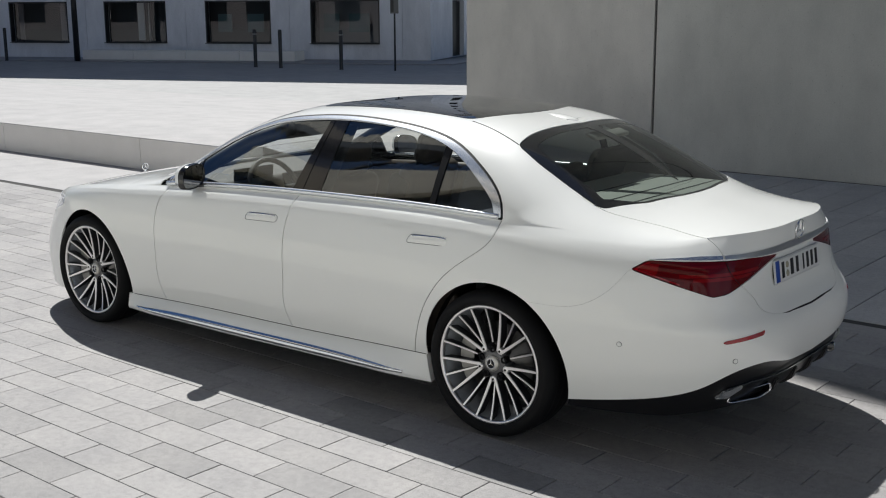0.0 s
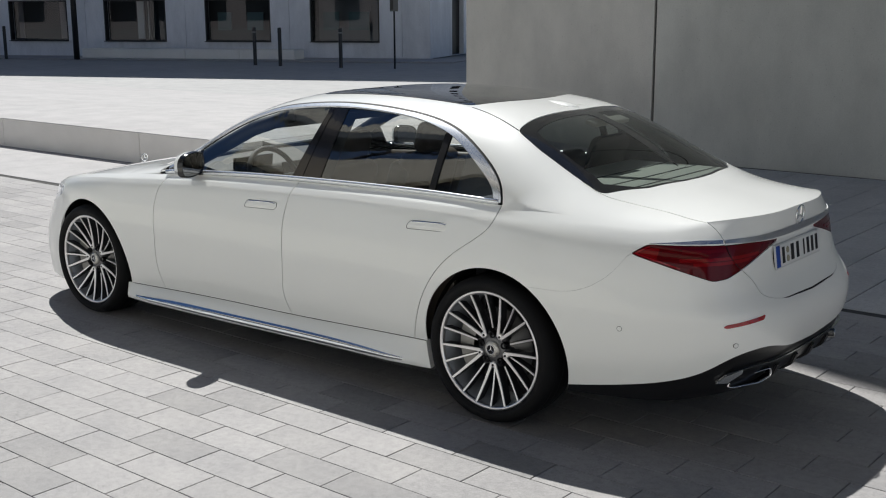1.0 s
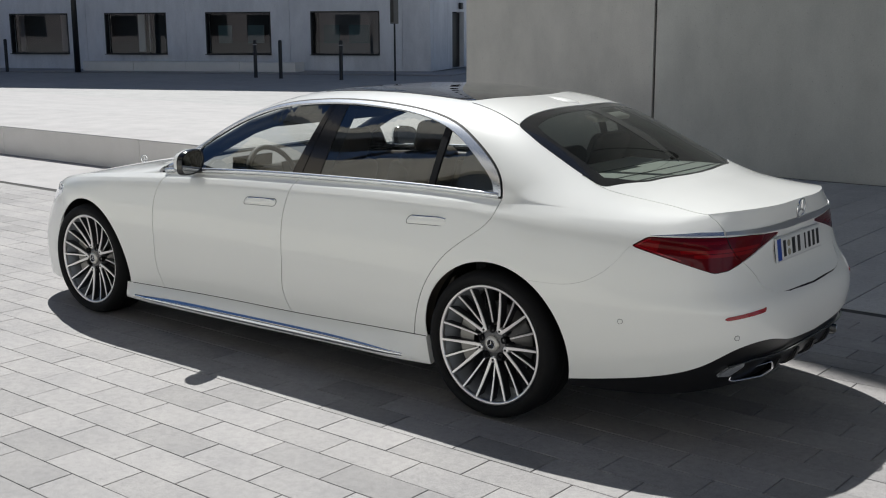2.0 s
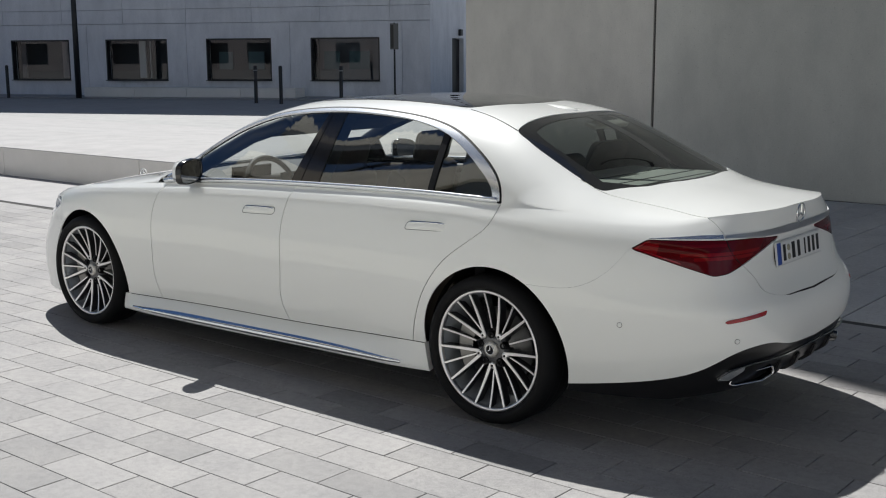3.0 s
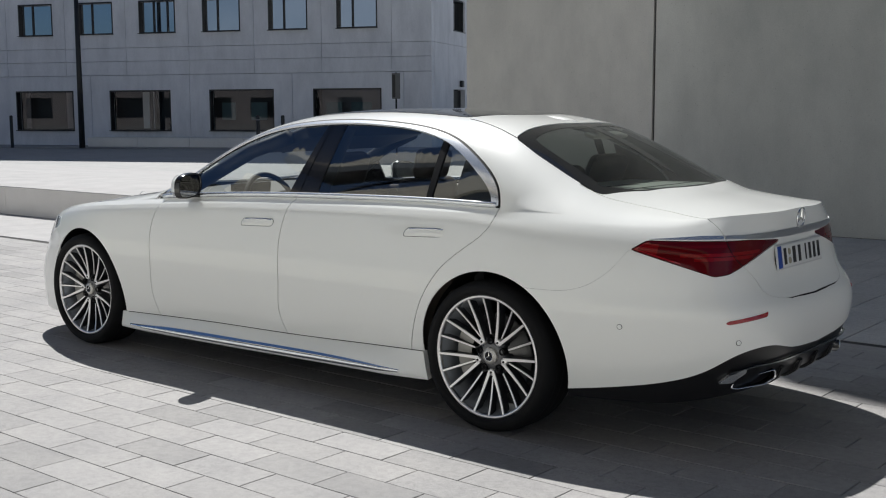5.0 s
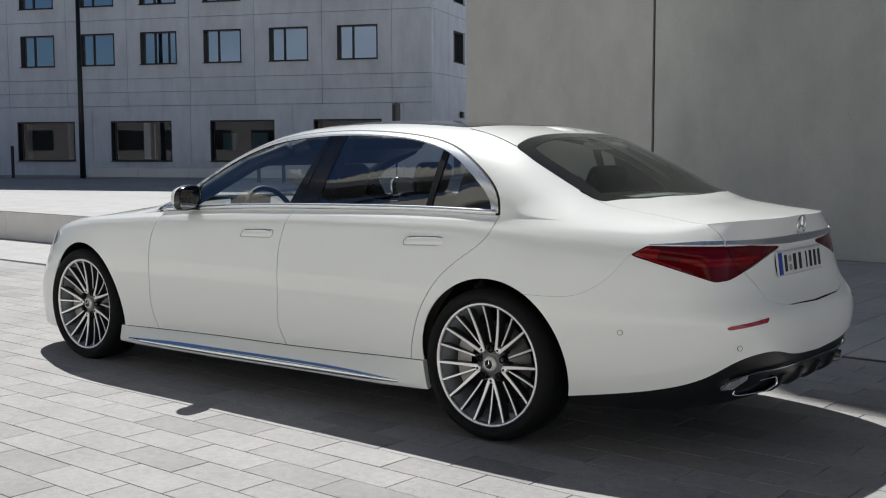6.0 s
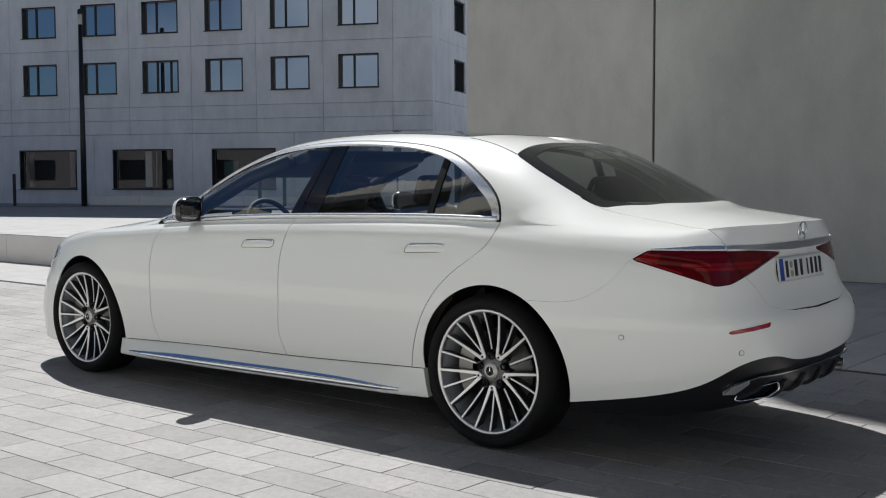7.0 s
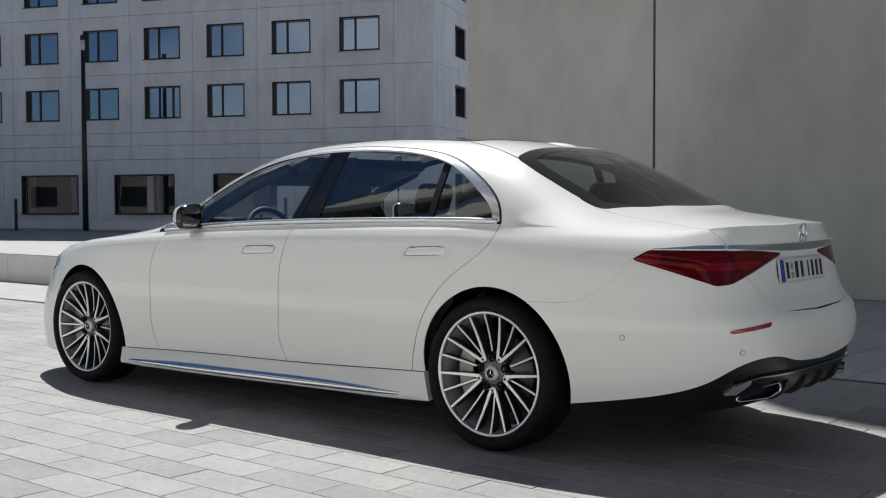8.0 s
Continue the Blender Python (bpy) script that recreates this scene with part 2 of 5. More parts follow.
def lathe(profile, steps=48, axis="y", arc=(0.0, 360.0)):
    """A turned solid: profile of (radius, along) pairs, turned round the axis."""
    bm = bmesh.new()
    full = abs(arc[1] - arc[0]) >= 359.9
    rings = []
    for k in range(steps if full else steps + 1):
        a = radians(arc[0] + (arc[1] - arc[0]) * k / steps)
        ring = []
        for r, t in profile:
            c, s = r * math.cos(a), r * math.sin(a)
            ring.append(bm.verts.new({"y": (c, t, s), "z": (c, s, t), "x": (t, c, s)}[axis]))
        rings.append(ring)
    n = len(rings)
    for k in range(n if full else n - 1):
        a, b = rings[k], rings[(k + 1) % n]
        for i in range(len(profile) - 1):
            bm.faces.new((a[i], a[i + 1], b[i + 1], b[i]))
    bmesh.ops.remove_doubles(bm, verts=bm.verts, dist=1e-5)
    bmesh.ops.recalc_face_normals(bm, faces=bm.faces)
    return bm


# ---- ground and paving ----
def ground_sheet():
    bm = bmesh.new()
    xs = [-600, -60, -14, 8, 60, 600]
    ys = [-600, -60, -8, 12, 60, 600]
    grid = [[bm.verts.new((x, y, -0.03)) for x in xs] for y in ys]
    for j in range(5):
        for i in range(5):
            bm.faces.new((grid[j][i], grid[j][i + 1], grid[j + 1][i + 1], grid[j + 1][i]))
    tagged(ob_from("ground", bm, ASPHALT), "pale grey stone ground of a city square", "ground", kind="structure")


ground_sheet()


def platform():
    """The raised part of the square: a concrete upstand with a flat top that falls away to the back."""
    root = thing("platform", pose(0, 0, 0), "raised pale concrete platform edge in bright sun", "platform", kind="structure")
    bm = bmesh.new()
    rows = ((3.683, 0.400), (6.0, 0.400), (12.0, 0.004), (12.4, -0.02))
    for x0, x1 in ((-60.0, -5.362),):
        a = [bm.verts.new((x0, y, z)) for y, z in rows]
        b = [bm.verts.new((x1, y, z)) for y, z in rows]
        for i in range(3):
            bm.faces.new((a[i], b[i], b[i + 1], a[i + 1]))
    part("top", bm, PLAZA, root)
    ramp_end = bmesh.new()
    low = [ramp_end.verts.new((-2.4, y, -0.006)) for y in (3.99, 6.0, 7.89)]
    high = [ramp_end.verts.new((-5.364, y, z)) for y, z in ((3.99, 0.396), (6.0, 0.396), (7.89, 0.272))]
    for i in range(2):
        ramp_end.faces.new((high[i], low[i], low[i + 1], high[i + 1]))
    part("ramp", ramp_end, PLAZA, root)
    for i in range(9):
        x1 = -5.362 - (0 if i == 0 else 1.98 + (i - 1) * 3.2)
        x0 = -7.342 - i * 3.2
        part("kerb_block", box(x0 + 0.004, x1 - 0.004, 3.68, 3.98, -0.02, 0.396, 0.006), KERB, root)


platform()


def big_wall():
    root = thing("wall_north", pose(0, 0, 0), "tall smooth grey cast concrete wall of a building in shade", "wall", kind="structure")
    top = 15.9
    part("core", box(-5.34, 24.0, 7.93, 22.0, -0.02, top - 0.1), WALL_JOINT, root)
    x = -5.36
    while x < 23:
        part("panel", box(x + (0.017 if x > -5.3 else 0), x + 3.0 - 0.017, 7.9, 8.05, 0.0, top, 0.006), WALL, root)
        x += 3.0
    # unseen block over the panels, added to shape the wall's cast shadow
    slope = bmesh.new()
    ends = [[slope.verts.new((x, y, z)) for x, z in ((-6.85, 11.0), (23.6, 11.0), (23.6, 17.89), (-5.64, 17.89), (-6.85, 16.70))] for y in (7.896, 22.1)]
    slope.faces.new(ends[0]), slope.faces.new(ends[1][::-1])
    for i in range(5):
        slope.faces.new((ends[0][i], ends[0][(i + 1) % 5], ends[1][(i + 1) % 5], ends[1][i]))
    bmesh.ops.recalc_face_normals(slope, faces=slope.faces)
    part("upper_storey", slope, WALL, root)
    part("side_panel", box(-5.362, -5.2, 8.06, 22.0, 0.0, top, 0.006), WALL, root)


big_wall()


# ---- the far building ----
def ring_panel(x0, x1, z0, z1, hole, deep):
    """A wall panel round an opening, its face at y = 0."""
    bm = bmesh.new()
    if hole is None:
        return add_box(bm, x0, x1, 0, deep, z0, z1)
    hx0, hx1, hz0, hz1 = hole
    out, inn = [(x0, z0), (x1, z0), (x1, z1), (x0, z1)], [(hx0, hz0), (hx1, hz0), (hx1, hz1), (hx0, hz1)]
    rows = [[bm.verts.new((x, y, z)) for x, z in ring] for ring, y in ((out, deep), (out, 0), (inn, 0), (inn, deep))]
    for a, b in zip(rows, rows[1:]):
        for i in range(4):
            bm.faces.new((a[i], a[(i + 1) % 4], b[(i + 1) % 4], b[i]))
    bmesh.ops.recalc_face_normals(bm, faces=bm.faces)
    return bm


def facade_window(root, x0, x1, z0, z1, split, deep=0.16):
    """A dark metal window set back in its opening: frame, mullion and panes."""
    w = part("window", ring_panel(x0 + 0.003, x1 - 0.003, z0 + 0.003, z1 - 0.003, (x0 + 0.05, x1 - 0.05, z0 + 0.05, z1 - 0.06), 0.24), FRAME, root)
    w.matrix_local = pose(0, -0.012, 0)
    cuts = [x0 + 0.05] + [x0 + 0.05 + (x1 - x0 - 0.10) * k for k in split] + [x1 - 0.05]
    for c in cuts[1:-1]:
        part("mullion", box(c - 0.035, c + 0.035, deep - 0.02, deep + 0.06, z0 + 0.05, z1 - 0.06), FRAME, w)
    for a, b in zip(cuts, cuts[1:]):
        bm = bmesh.new()
        bm.faces.new([bm.verts.new((x, deep + 0.02, z)) for x, z in ((a, z0 + 0.05), (b, z0 + 0.05), (b, z1 - 0.06), (a, z1 - 0.06))])
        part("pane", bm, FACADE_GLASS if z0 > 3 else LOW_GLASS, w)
    part("sill", box(x0 - 0.01, x1 + 0.01, -0.10, 0.02, z0 - 0.012, z0 + 0.014), FRAME, w)
    return w


CURTAIN = mat("curtain_pink", (0.26, 0.225, 0.225), 0.9)
BLIND = mat("blind_white", (0.5, 0.5, 0.49), 0.9)
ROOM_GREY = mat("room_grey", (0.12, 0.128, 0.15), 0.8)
TEAL = mat("room_screen", (0.05, 0.10, 0.11), 0.5)


def far_building():
    root = thing("office_building", pose(-22.79, 28.27, 0, 0, 0, 22.0), "grey concrete panel building with dark framed windows in shade", "building")
    top, g = 20.1, 0.007
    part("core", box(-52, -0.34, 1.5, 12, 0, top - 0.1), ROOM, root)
    part("joint_backing", box(-52, -0.30, 0.33, 0.36, 2.3, top - 0.1), FACADE_JOINT, root)
    # ground floor
    edges = [0.0, -1.12, -5.75, -10.27, -14.87, -19.45, -24.0, -28.6, -33.2]
    for k, (x1, x0) in enumerate(zip(edges, edges[1:])):
        hole = None if k == 0 else (x0 + 0.88, x0 + 3.72, 0.61, 2.27)
        part("facade_panel", ring_panel(x0 + g, x1 - g, 0.0, 2.87, hole, 0.34), FACADE, root)
        if hole:
            w = facade_window(root, *hole, ())
            # flat backing close behind the pane, the room's dimness in its colour
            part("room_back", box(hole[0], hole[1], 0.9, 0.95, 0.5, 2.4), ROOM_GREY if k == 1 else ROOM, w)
            for a, b, m in ((0.12, 0.34, CURTAIN), (2.15, 2.5, CURTAIN)) if k == 4 else ((1.25, 1.55, BLIND), (1.75, 1.78, BLIND)) if k == 3 else ((0.3, 0.9, TEAL), (1.6, 2.3, TEAL)) if k == 2 else ((0.35, 1.0, TEAL), (1.4, 2.25, TEAL)):
                part("curtain" if m is not TEAL else "screen", box(hole[0] + a, hole[0] + b, 0.5, 0.55, 0.7 if m is not TEAL else 1.05, 2.2 if m is not TEAL else 1.75), m, w)
    # two narrow courses, then storeys of one window a panel
    cols = [0.0, -1.6] + [-4.48 - 2.885 * k for k in range(10)]
    for z0, z1 in ((2.88, 3.445), (3.445, 3.99)):
        for x1, x0 in zip(cols, cols[1:]):
            part("facade_panel", ring_panel(x0 + g, x1 - g, z0 + g, z1 - g, None, 0.34), FACADE, root)
    for r in range(6):
        z0 = 3.99 + 2.41 * r
        for k, (x1, x0) in enumerate(zip(cols, cols[1:])):
            hole = None if k == 0 else (x0 + 0.64, x0 + 2.31, z0 + 0.56, z0 + 1.88)
            part("facade_panel", ring_panel(x0 + g, x1 - g, z0 + g, z0 + 2.41 - g, hole, 0.34), FACADE, root)
            if hole and r < 4:
                w = facade_window(root, *hole, (0.36,) if (k, r) != (4, 0) else (0.36, 0.76))
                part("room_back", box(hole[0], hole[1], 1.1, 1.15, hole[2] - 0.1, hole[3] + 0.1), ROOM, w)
                if (k * 7 + r * 3) % 4 == 1:
                    part("curtain", box(hole[0] + 0.15, hole[0] + 0.45, 0.4, 0.44, hole[2], hole[3]), BLIND, w)
    # the end wall
    spans = [(0.0, 2.2), (2.2, 5.1), (5.1, 8.0), (8.0, 12.0)]
    for r in range(-1, 6):
        z0, z1 = (0.0, 3.99) if r < 0 else (3.99 + 2.41 * r, 6.4 + 2.41 * r)
        for k, (a, b) in enumerate(spans):
            hole = (2.89, 4.56, 0.02, 2.24) if (k == 1 and r < 0) else (2.89, 4.56, z0 + 0.57, z0 + 1.85) if k == 1 else None
            o = part("facade_panel", ring_panel(a + g + (0.345 if k == 0 else 0), b - g, z0 + g, z1 - g, hole, 0.30), FACADE, root)
            o.matrix_local = pose(0.0, 0, 0, 0, 0, 90)
            if hole and r >= 0 and r < 3:
                w = facade_window(root, *hole, (0.3,))
                w.matrix_local = pose(0, 0, 0, 0, 0, 90) @ pose(0, 0.07, 0)
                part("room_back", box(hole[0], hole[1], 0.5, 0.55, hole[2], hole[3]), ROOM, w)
            elif hole:
                d = part("door", box(hole[0] + 0.02, hole[1] - 0.02, 0.18, 0.24, 0.02, 2.2), FRAME, root, "dark recessed door")
                d.matrix_local = pose(0, 0, 0, 0, 0, 90)
    lampw = part("wall_light", box(3.74, 4.02, -0.14, -0.01, 2.34, 2.60, 0.03), POST, root, "small dark wall light")
    lampw.matrix_local = pose(0, 0, 0, 0, 0, 90)
    part("roof", box(-52, 0, 0, 12, top, top + 0.3), FACADE, root)
    # pale paving along its foot
    st = tagged(ob_from("footway", box(-52, 1.6, -2.6, -0.004, -0.02, 0.012), PLAZA), "pale paved strip along the building", "pavement", kind="structure")
    st.matrix_world = pose(-22.79, 28.27, 0, 0, 0, 22.0)


far_building()


def bench():
    root = thing("stone_bench", pose(-22.79, 28.27, 0, 0, 0, 22.0) @ pose(-9.4, -1.25, 0.012), "long low pale concrete bench before the facade", "bench")
    for k in range(4):
        part("bench_block", box(-4.6 + 2.3 * k + 0.006, -2.3 + 2.3 * k - 0.006, -0.45, 0.45, 0.0, 0.36, 0.02), KERB, root)


bench()


def bollard(x, y, light):
    root = thing("bollard", pose(x, y, 0), "slim dark steel bollard on the square", "bollard", "bollards before the building")
    part("post", lathe([(0.0, 1.26), (0.055, 1.255), (0.062, 1.24), (0.062, 0.02), (0.075, 0.0), (0.0, 0.0)], 20, "z"), POST, root, smooth=True)
    part("cap", lathe([(0.0, 1.275), (0.04, 1.27), (0.058, 1.257)], 20, "z"), FRAME, root, smooth=True)
    part("ring", lathe([(0.0625, 1.10), (0.0655, 1.10), (0.0655, 1.13), (0.0625, 1.13)], 20, "z"), mat("reflect_band", (0.25, 0.26, 0.27), 0.4) if light else FRAME, root)


for x, y, l in ((-36.99, 19.27, 0), (-24.93, 21.43, 1), (-23.76, 21.5, 0), (-21.35, 21.92, 1)):
    bollard(x, y, l)


def street_lamp():
    root = thing("street_lamp", pose(-34.2, 20.6, 0), "tall dark tapered street lamp post", "lamp")
    part("pole", lathe([(0.0, 7.05), (0.075, 7.05), (0.10, 3.0), (0.115, 0.0), (0.0, 0.0)], 20, "z"), POST, root, smooth=True)
    part("lantern", lathe([(0.0, 7.05), (0.085, 7.05), (0.085, 7.45), (0.0, 7.45)], 20, "z"), mat("lantern_glass", (0.55, 0.56, 0.52), 0.3), root, "pale cylindrical lantern glass", True)
    part("cap", lathe([(0.095, 7.44), (0.095, 7.6), (0.07, 7.64), (0.0, 7.64)], 20, "z"), POST, root, smooth=True)


street_lamp()


def sign_post():
    root = thing("sign_post", pose(-19.4, 22.36, 0), "thin dark post with a narrow grey sign box", "sign")
    part("pole", lathe([(0.0, 2.62), (0.03, 2.62), (0.03, 0.0), (0.0, 0.0)], 14, "z"), POST, root, smooth=True)
    part("sign_box", box(-0.13, 0.13, -0.10, -0.03, 1.79, 2.60, 0.01), mat("sign_grey", (0.10, 0.105, 0.11), 0.5), root).matrix_local = pose(0, 0, 0, 0, 0, 38)
    part("sign_face", box(-0.118, -0.02, -0.112, -0.098, 1.84, 2.55, 0.004), POST, root, "dark display strip").matrix_local = pose(0, 0, 0, 0, 0, 38)


sign_post()


# ---- the buildings across the square, behind the viewer ----
def south_building():
    root = thing("wall_south", pose(0, 0, 0), "tall tan stone building with a deep parapet and bands of glazing", "building", kind="structure")
    x0, x1, y = -18.8, 40.0, -11.0
    part("parapet", box(x0, x1, y - 12, y, 16.8, 19.6, 0.03), TAN, root)
    part("soffit", box(x0 + 0.3, x1 - 0.3, y - 11, y - 0.02, 15.9, 16.8), FRAME, root)
    part("core", box(x0 + 0.5, x1 - 0.5, y - 11, y - 0.9, -0.02, 15.9), ROOM, root)
    part("base_wall", box(x0, x1, y - 11, y - 0.3, -0.02, 6.6, 0.03), SOUTH, root)
    part("spandrel", box(x0, x1, y - 11, y - 0.3, 10.2, 13.1, 0.03), TAN, root)
    for k in range(9):
        part("base_window", box(x0 + 3.0 + 6.2 * k, x0 + 4.6 + 6.2 * k, y - 0.32, y - 0.27, 3.4, 5.4, 0.01), FRAME, root)
    a = x0 + 0.7
    while a + 2.5 < x1:
        for z0, z1 in ((6.6, 10.2), (13.1, 15.9)):
            bm = bmesh.new()
            bm.faces.new([bm.verts.new((x, y - 0.86, z)) for x, z in ((a, z0 + 0.04), (a, z1 - 0.04), (a + 2.3, z1 - 0.04), (a + 2.3, z0 + 0.04))])
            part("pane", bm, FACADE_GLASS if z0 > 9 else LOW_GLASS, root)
            part("mullion", box(a + 2.3, a + 2.42, y - 0.88, y - 0.78, z0, z1), FRAME, root)
        a += 2.42


def west_row():
    """The pale lower building that closes the square further off."""
    root = thing("wall_southwest", pose(0, 0, 0), "pale pink plastered building with dark windows and a dark roof", "building", kind="structure")
    part("row_wall", box(-75.0, -18.0, -54.0, -42.0, -0.02, 7.2), PINK, root)
    part("row_roof", box(-75.3, -17.7, -54.3, -41.7, 7.2, 7.8, 0.04), FRAME, root)
    for k in range(13):
        for z in (0.7, 4.2):
            part("row_window", box(-74.0 + 4.3 * k, -71.6 + 4.3 * k, -42.05, -41.96, z, z + 1.9), FRAME, root)


west_row()
south_building()

# ---- the car's surfaces ----
def spline(knots, values):
    """Natural cubic spline through a few knots, straight beyond them."""
    x, y = np.array(knots, float), np.array(values, float)
    n, h = len(x), np.diff(x)
    a, r = np.eye(n), np.zeros(n)
    for i in range(1, n - 1):
        a[i, i - 1 : i + 2] = h[i - 1], 2 * (h[i - 1] + h[i]), h[i]
        r[i] = 6 * ((y[i + 1] - y[i]) / h[i] - (y[i] - y[i - 1]) / h[i - 1])
    m = np.linalg.solve(a, r)

    def at(t):
        t = np.asarray(t, float)
        c = np.clip(t, x[0], x[-1])
        i = np.clip(np.searchsorted(x, c) - 1, 0, n - 2)
        d, e, g = c - x[i], x[i + 1] - c, h[i]
        v = (m[i] * e**3 + m[i + 1] * d**3) / (6 * g) + (y[i] / g - m[i] * g / 6) * e + (y[i + 1] / g - m[i + 1] * g / 6) * d
        s0 = (y[1] - y[0]) / h[0] - h[0] * (2 * m[0] + m[1]) / 6
        s1 = (y[-1] - y[-2]) / h[-1] + h[-1] * (m[-2] + 2 * m[-1]) / 6
        return v + np.where(t < x[0], (t - x[0]) * s0, 0) + np.where(t > x[-1], (t - x[-1]) * s1, 0)

    return at


XC_F, XC_R, LEN_F, LEN_R = -1.25, 1.5, 1.45, 1.5  # where the plan begins to close, front and rear
U_F, U_R = XC_F - LEN_F, XC_R + LEN_R
WIDE = spline((-2.3, -1.6, -0.8, 0.0, 0.8, 1.6, 2.2, 2.8), (0.945, 0.955, 0.945, 0.945, 0.95, 0.967, 0.955, 0.93))
INSET = spline((0.15, 0.25, 0.35, 0.5, 0.62, 0.75, 0.86, 0.94, 1.05), (0.085, 0.06, 0.036, 0.009, 0.0, 0.005, 0.018, 0.034, 0.06))
TAIL = spline((0.18, 0.3, 0.42, 0.52, 0.6, 0.65, 0.7, 0.76, 0.84, 0.93, 1.0, 1.06), (2.62, 2.73, 2.785, 2.808, 2.803, 2.778, 2.732, 2.697, 2.677, 2.683, 2.69, 2.684))
NOSE = spline((0.18, 0.3, 0.45, 0.6, 0.75, 0.85, 0.95), (-2.42, -2.46, -2.485, -2.47, -2.43, -2.37, -2.25))
SHOULDER = spline((-2.75, -2.4, -2.0, -1.6, -1.0, -0.3, 0.5, 1.2, 1.6, 2.0, 2.25, 2.45, 2.7, 3.0), (0.7, 0.73, 0.8, 0.872, 0.928, 0.968, 0.993, 1.003, 1.005, 0.998, 0.995, 1.018, 1.033, 1.034))
LEDGE_IN = spline((-2.75, -2.0, -1.2, -0.6, 0.5, 1.4, 1.8, 2.1, 2.35, 2.5, 3.0), (0.02, 0.03, 0.045, 0.05, 0.05, 0.05, 0.028, 0.018, 0.012, 0.008, 0.0))
LEDGE_UP = spline((-2.75, -2.0, -1.2, -0.6, 0.5, 1.4, 1.8, 2.1, 2.35, 2.5, 3.0), (0.005, 0.012, 0.025, 0.032, 0.036, 0.036, 0.024, 0.014, 0.008, 0.004, 0.0))
CENTRE = spline((-2.5, -2.3, -2.0, -1.6, -1.2, -1.0, -0.8, -0.45, -0.1, 0.2, 0.6, 1.0, 1.35, 1.65, 1.95, 2.2, 2.35, 2.5, 2.7), (0.73, 0.8, 0.875, 0.948, 0.998, 1.035, 1.13, 1.32, 1.442, 1.48, 1.494, 1.48, 1.446, 1.374, 1.233, 1.113, 1.086, 1.066, 1.036))
BOXY = spline((-2.5, -1.3, -0.9, -0.5, 0.0, 0.5, 1.3, 1.8, 2.2, 2.8), (2.6, 3.0, 4.6, 5.2, 4.6, 4.0, 3.5, 2.4, 2.6, 3.0))
SWELL = spline((-2.5, -1.3, -1.0, -0.5, 0.3, 1.3, 1.7, 2.0, 2.2, 2.8), (1.05, 1.1, 1.5, 2.05, 2.05, 1.95, 1.6, 1.25, 1.05, 1.0))

FULL_R = spline((0.2, 0.45, 0.6, 0.8, 0.9, 1.0, 1.06), (4.2, 4.3, 4.5, 5.4, 4.8, 3.3, 2.9))
FULL_F = spline((0.2, 0.4, 0.55, 0.7, 0.85, 0.95), (7.5, 6.5, 5.2, 4.0, 3.5, 3.4))


def hull(u, z):
    """The side of the body, wrapped round nose and tail: u runs from the nose's middle along the side to the tail's."""
    u, z = np.broadcast_arrays(np.asarray(u, float), np.asarray(z, float))
    tr = np.clip((u - XC_R) / LEN_R, 0, 1) * np.pi / 2
    tf = np.clip((XC_F - u) / LEN_F, 0, 1) * np.pi / 2
    x = np.where(u > XC_R, XC_R + (TAIL(z) - XC_R) * np.sin(tr) ** (2 / 2.35), np.where(u < XC_F, XC_F + (NOSE(z) - XC_F) * np.sin(tf) ** (2 / 2.4), u))
    zs = SHOULDER(u)
    soft = np.clip((u - 1.35) / 0.45, 0, 1) * np.clip((2.62 - u) / 0.2, 0, 1)
    soft = soft * soft * (3 - 2 * soft)
    roll = (0.016 + 0.026 * soft) * np.exp(-np.maximum(zs - z, 0) / (0.018 + 0.032 * soft))
    wide = WIDE(x) - INSET(z) * np.where(z < 0.62, 1 - 0.8 * np.clip((-1.7 - x) / 0.3, 0, 1), 1) - roll
    y = wide * np.maximum(np.cos(tr), 0) ** (2 / FULL_R(z)) * np.maximum(np.cos(tf), 0) ** (2 / FULL_F(z))
    return np.stack([x, y, z], -1)


def lid(u, q):
    """From the shoulder over the belt and the cabin to the middle: q runs from 0 at the shoulder, 0.15 at the belt, to 1."""
    u, q = np.broadcast_arrays(np.asarray(u, float), np.asarray(q, float))
    edge = hull(u, SHOULDER(u))
    x, yb, zb = edge[..., 0], edge[..., 1], edge[..., 2]
    y0, z0 = yb * (1 - LEDGE_IN(u)), zb + LEDGE_UP(u)
    t = np.clip(q / 0.15, 0, 1)
    p = np.clip((q - 0.15) / 0.85, 0, 1)
    psi = (1 - (1 - p) ** 2) * np.pi / 2
    high = np.maximum(CENTRE(x) - z0, 0.001)
    y = np.where(q < 0.15, yb + (y0 - yb) * t, y0 * np.maximum(np.cos(psi), 0) ** (2 / BOXY(x)))
    z = np.where(q < 0.15, zb + (z0 - zb) * t ** 0.9, z0 + high * np.sin(psi) ** (2 / SWELL(x)))
    return np.stack([x, y, z], -1)


def grid_of(surface, us, vs):
    """Parameters and faces of a patch."""
    uv = np.array([(u, v) for v in vs for u in us])
    n = len(us)
    faces = [(j * n + i, j * n + i + 1, (j + 1) * n + i + 1, (j + 1) * n + i) for j in range(len(vs) - 1) for i in range(n - 1)]
    return surface, uv, faces


